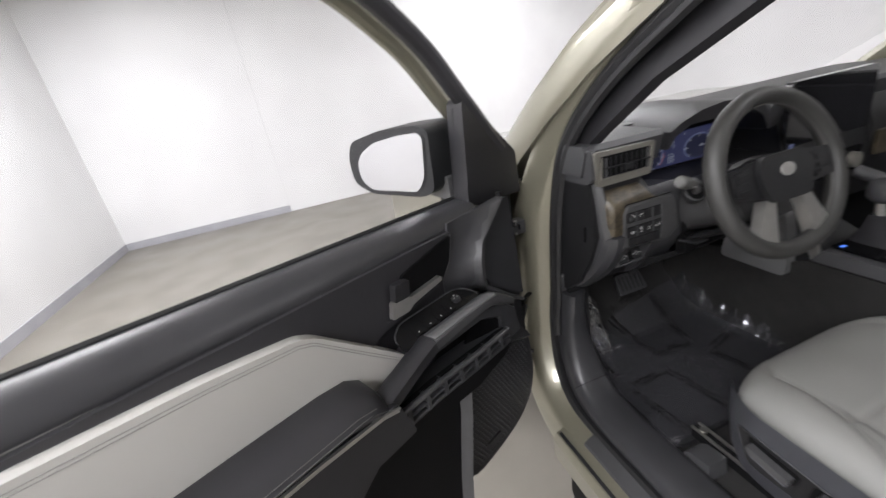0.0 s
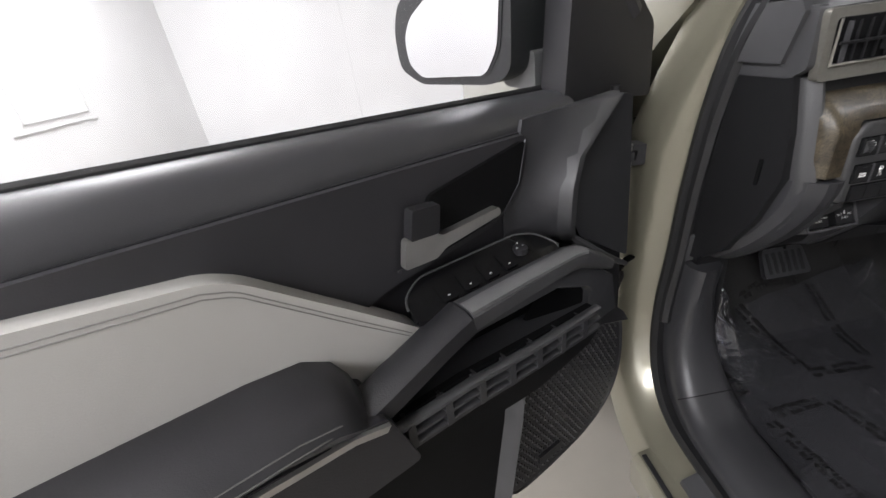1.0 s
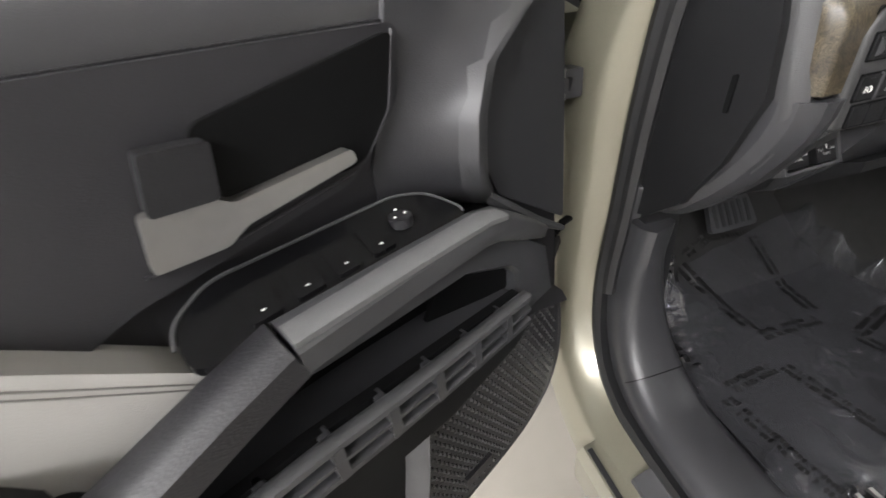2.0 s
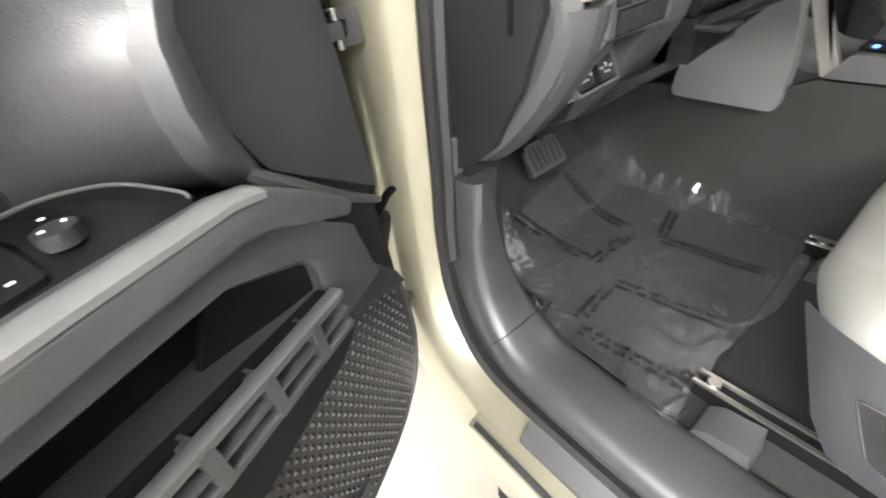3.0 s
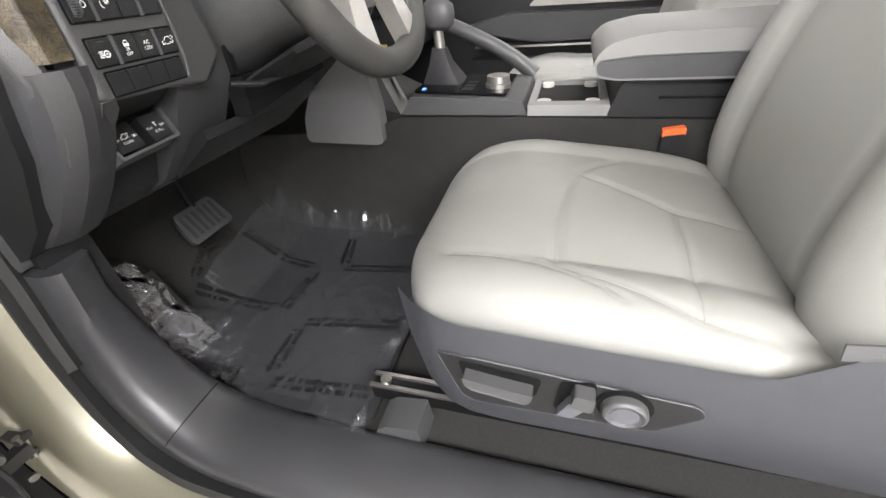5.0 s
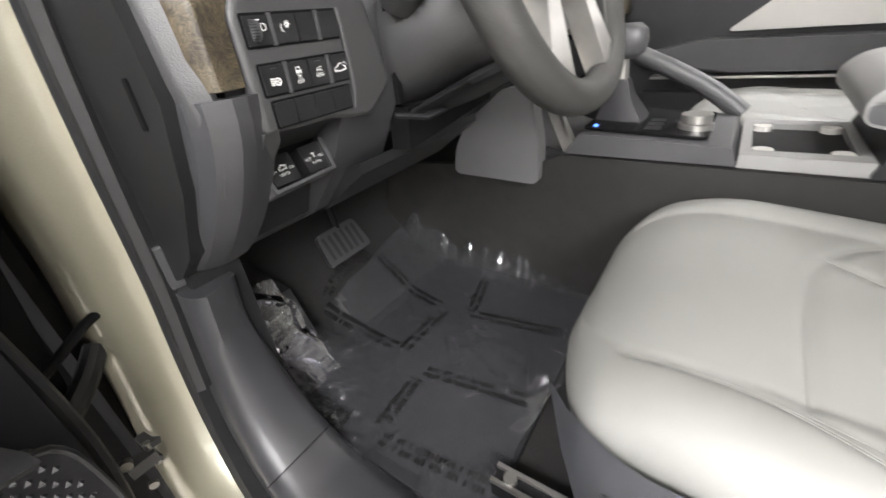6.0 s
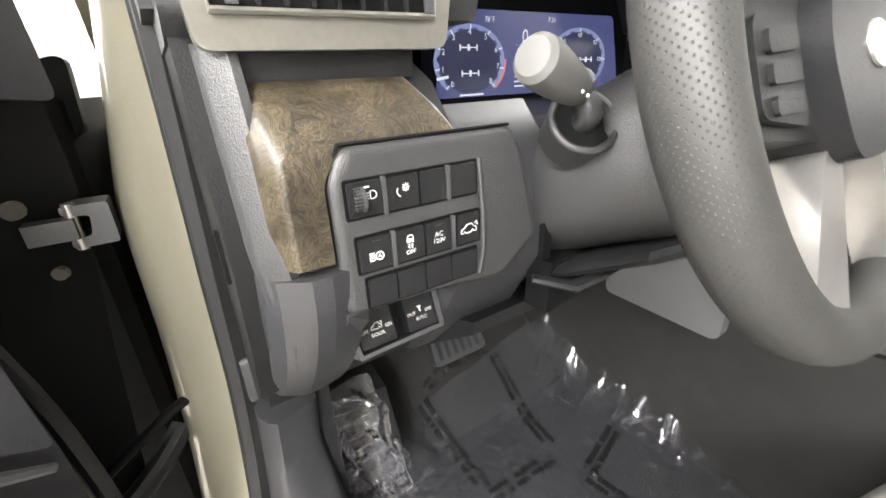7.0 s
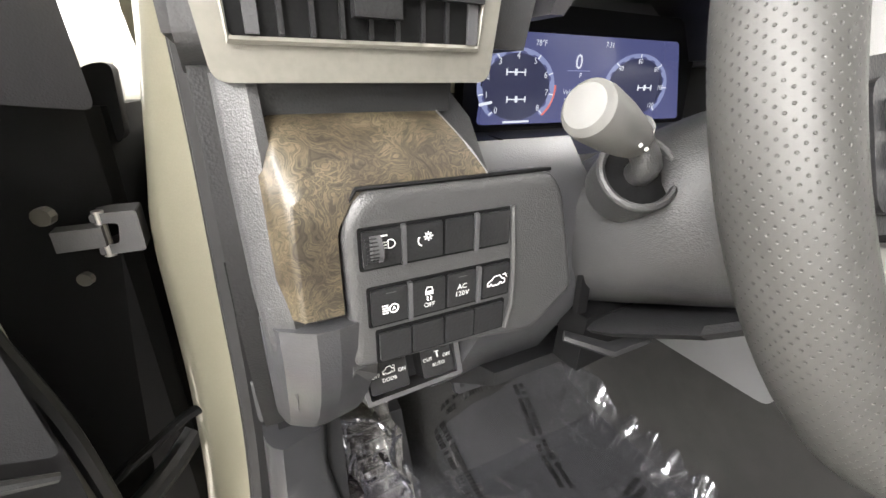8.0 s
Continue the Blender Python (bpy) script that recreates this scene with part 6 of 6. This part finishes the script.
        lumbar = part("lumbar_switch", loft([[sp(0.493 + 0.024 * k * a, 0.775 + 0.020 * k * b, h) for a, b in dial] for k, h in ((1.0, 0.003), (1.0, 0.011), (0.93, 0.0145), (0.80, 0.0155), (0.70, 0.0135), (0.62, 0.0125))]), GREYPL, cush, "round grey lumbar switch", 50)
        part("lumbar_centre", prism([(0.493 + 0.014 * a, 0.775 + 0.0115 * b) for a, b in dial], 0.012, 0.0132, sp, 0.001), SHIELD, lumbar)
        part("hinge_strap", prism([(0.33, 0.868), (0.255, 0.878), (0.255, 0.893), (0.33, 0.884)], 0.001, 0.003, sp, 0), GREYPL, cush)
    # rails and feet
    for rx in (xc - 0.235, xc + 0.20):
        part("seat_rail", block(rx, rx + 0.028, 0.02, 0.835, 0.628, 0.652, 0.002), DEEP, cush, "black seat rail with bright edges")
        for ex in (0.0, 0.022):
            part("rail_edge", block(rx + ex, rx + ex + 0.006, 0.03, 0.838, 0.652, 0.657, 0.0012), STEEL, cush, "bare steel rail edge")
        part("rail_foot", prism([(0.812, 0.606), (0.806, 0.632), (0.79, 0.645), (0.742, 0.652), (0.735, 0.606)], rx - 0.056, rx - 0.004, side_x, 0.005), GREYPL, cush, "grey plastic rail foot cover")
        part("rail_bolt", disc(V(rx + 0.014, 0.815, 0.654), (0, 0, 1), 0.009, 0.006, 12, 0.001), STEEL, cush)
    part("seat_pan", block(xc - 0.21, xc + 0.20, 0.10, 0.72, 0.66, 0.80, 0.02), DEEP, cush)
    return cush


driver = seat(0.567, "driver_seat", "light grey leather driver seat with power switches", 1)
passenger = seat(1.353, "passenger_seat", "light grey leather passenger seat", -1)
passenger.location.z = 0.04
bk = tagged(part("seat_buckle", prism(rounded([(0.404, 0.80), (0.404, 0.895), (0.365, 0.900), (0.365, 0.80)], 0.006), 0.798, 0.818, side_x, 0.004), BLACK), "black seat belt buckle with an orange button", "seat belt buckle")
part("red_button", prism(rounded([(0.404, 0.890), (0.404, 0.906), (0.366, 0.912), (0.366, 0.896)], 0.004), 0.799, 0.817, side_x, 0.002), ORANGE, bk, "orange release button")
part("pull_tag", block(0.838, 0.842, 0.945, 0.975, 1.045, 1.065, 0.001), YELLOW, con, "yellow paper tag")

# ---------------------------------------------------------------- floor mat with its clear cover
MATO = rounded([(0.285, 0.825), (0.80, 0.84), (0.812, 1.26), (0.62, 1.29), (0.46, 1.26), (0.33, 1.185), (0.288, 1.10)], 0.03)
tagged(part("floor_mat", prism(MATO, 0.611, 0.622, lambda u, v, h: V(u, v, h), 0.003), MATC), "black carpet floor mat under clear protective film", "floor mat")


CREASES = [(0.262, 0.905, 0.335, 0.935, 0.012), (0.515, 0.868, 0.575, 0.885, 0.006), (0.575, 0.885, 0.585, 0.915, 0.005), (0.77, 1.275, 0.735, 1.25, 0.015), (0.765, 1.215, 0.725, 1.205, 0.016),
           (0.815, 0.965, 0.775, 0.975, 0.014), (0.815, 1.02, 0.78, 1.01, 0.013), (0.82, 0.90, 0.785, 0.91, 0.014), (0.81, 1.10, 0.765, 1.09, 0.015), (0.80, 1.16, 0.755, 1.15, 0.014), (0.36, 1.16, 0.31, 1.20, 0.010),
           (0.30, 1.09, 0.33, 1.13, 0.010), (0.33, 1.14, 0.37, 1.13, 0.007), (0.52, 1.02, 0.56, 1.05, 0.007), (0.44, 0.95, 0.47, 0.93, 0.006), (0.275, 0.845, 0.32, 0.83, 0.012)]
for _ in range(95):
    qx, qy, qa, ql = random.uniform(0.28, 0.80), random.uniform(0.84, 1.30), random.uniform(0, math.pi), random.uniform(0.008, 0.03)
    if random.random() < 0.4:
        qx, qy = random.uniform(0.27, 0.42), random.uniform(1.08, 1.24)
    if qx > 0.5 and qy < 0.98:
        continue
    CREASES.append((qx, qy, qx + ql * math.cos(qa), qy + ql * math.sin(qa), random.uniform(0.0025, 0.008)))


def wrinkle(x, y):
    n = noise.noise(V(x * 9, y * 9, 0.3)) * 0.0022 + abs(noise.noise(V(x * 17, y * 15, 1.7))) * 0.0015
    r = 1 - abs(noise.noise(V(x * 11 + y * 5, y * 10 - x * 4, 4.1))) * 2.6
    n += 0.004 * max(0.0, r - 0.7)
    edge = max(0.0, (x - 0.72) / 0.12) * min(1.0, max(0.0, (y - 0.95) / 0.12))
    n += 0.010 * abs(math.sin(y * 75 + 2.5 * noise.noise(V(x * 6, y * 6, 0)))) * edge
    curl = (max(0.0, x - 0.765) / 0.06) ** 1.5 * min(1.0, max(0.0, (y - 0.93) / 0.06))
    n += 0.058 * curl * (0.35 + 0.65 * abs(math.sin(y * 52 + 3.0 * noise.noise(V(x * 9, y * 9, 0.7)))))
    left = max(0.0, 1 - (x - 0.26) / 0.14) * max(0.0, (y - 1.08) / 0.2)
    n += left * (0.004 + 0.040 * abs(noise.noise(V(x * 30, y * 26, 2.2))) + 0.026 * abs(noise.noise(V(x * 62, y * 54, 5.2))))
    for ax_, ay_, bx_, by_, hh in CREASES:
        dx, dy = bx_ - ax_, by_ - ay_
        k = max(0.0, min(1.0, ((x - ax_) * dx + (y - ay_) * dy) / (dx * dx + dy * dy)))
        q = math.hypot(x - ax_ - k * dx, y - ay_ - k * dy)
        n += hh * max(0.0, 1 - q / (0.004 + 0.45 * hh)) * math.sin(math.pi * min(1.0, 0.12 + k * 0.8))
    return n


def film_z(x, y):
    toe = max(0.0, min(y, 1.225) - 1.19)
    back = max(0.0, y - 1.20)
    return 0.631 + wrinkle(x, y) + 1.95 * toe * min(1.0, max(0.0, (0.46 - x) / 0.07)) + 0.5 * back * min(1.0, max(0.0, (x - 0.46) / 0.1)) + 0.02 * max(0.0, (0.30 - x) / 0.04) * (y > 0.9)


bm = bmesh.new()
NX, NYY = 210, 190
gridv = []
for j in range(NYY + 1):
    v = j / NYY
    row = []
    for i in range(NX + 1):
        u = i / NX
        far = 1.325 - 0.085 * max(0.0, 1 - u / 0.33) ** 0.7 + 0.055 * math.sin(u * 9) * 0.25 + 0.0
        near = 0.822 + 0.012 * math.sin(u * 7) + 0.008 * noise.noise(V(u * 8, 0, 0))
        y = near + (far - near) * v
        xl = 0.268 + 0.020 * max(0.0, (v - 0.55)) + 0.005 * noise.noise(V(0, v * 9, 2))
        xr = 0.822 + 0.006 * math.sin(v * 14)
        x = xl + (xr - xl) * u
        row.append(bm.verts.new((x, y, film_z(x, y))))
    gridv.append(row)
for j in range(NYY):
    for i in range(NX):
        bm.faces.new((gridv[j][i], gridv[j][i + 1], gridv[j + 1][i + 1], gridv[j + 1][i]))
film = tagged(part("protective_film", bm, FILM, None, "", 180), "crumpled clear plastic film printed with black lines", "plastic film")
film.visible_shadow = False
# the film's loose end, bunched up against the foot rest
bm = bmesh.new()
NB, MB = 70, 110
gridv = []
for j in range(MB + 1):
    z = 0.626 + 0.185 * j / MB
    row = []
    for i in range(NB + 1):
        u = i / NB
        x0, x1 = 0.282 + 0.006 * noise.noise(V(0, z * 30, 3)), 0.405 - 0.16 * (z - 0.626) + 0.012 * noise.noise(V(2, z * 26, 1))
        x = x0 + (x1 - x0) * u
        ridge = 1 - abs(noise.noise(V(x * 26 + z * 10, z * 17, 4.4))) * 2.4
        fine = abs(noise.noise(V(x * 75, z * 60, 1.2)))
        y = 1.195 + (z - 0.606) * 0.473 - 0.009 - 0.015 * max(0.0, ridge - 0.25) - 0.005 * fine
        row.append(bm.verts.new((x, y, z + 0.010 * noise.noise(V(x * 30, 7, 0)) * (j == MB))))
    gridv.append(row)
for j in range(MB):
    for i in range(NB):
        bm.faces.new((gridv[j][i], gridv[j][i + 1], gridv[j + 1][i + 1], gridv[j + 1][i]))
bunch = part("bunched_end", bm, BAGFILM, film, "bunched milky end of the film", 180)
bunch.visible_shadow = False


def printed(x0, y0, x1, y1):
    """A row of short black dashes that stands for a line of small print."""
    n_ = max(3, int(math.hypot(x1 - x0, y1 - y0) / 0.0064))
    b_ = bmesh.new()
    for k in range(n_):
        for off in (-0.0075, 0.0075):
            if random.random() < 0.16:
                continue
            t0, t1 = (k + 0.05 + random.random() * 0.1) / n_, (k + 0.70 + random.random() * 0.2) / n_
            dx, dy = (x1 - x0), (y1 - y0)
            ll = math.hypot(dx, dy)
            px, py = -dy / ll, dx / ll
            q = []
            for t, s in ((t0, -0.0046), (t1, -0.0046), (t1, 0.0046), (t0, 0.0046)):
                x, y = x0 + dx * t + px * (off + s), y0 + dy * t + py * (off + s)
                q.append(b_.verts.new((x, y, film_z(x, y) + 0.0012)))
            b_.faces.new(q)
    return tagged(part("printed_line", b_, INK, film, "row of unreadable black print"), kind="stuff")


for line in (((0.485, 1.120, 0.49, 1.325), (0.505, 1.338, 0.655, 1.335), (0.668, 1.315, 0.632, 1.12), (0.485, 1.103, 0.615, 1.100)),      # far box
             ((0.460, 1.035, 0.486, 0.850), (0.335, 1.030, 0.44, 1.040), (0.318, 1.015, 0.333, 0.842)),                                        # near box
             ((0.635, 1.040, 0.665, 0.850), (0.640, 1.045, 0.755, 1.075))):                                                                   # inner box
    for q in line:
        printed(*q)
printed(0.318, 1.205, 0.312, 1.10)
printed(0.275, 1.09, 0.33, 1.095)
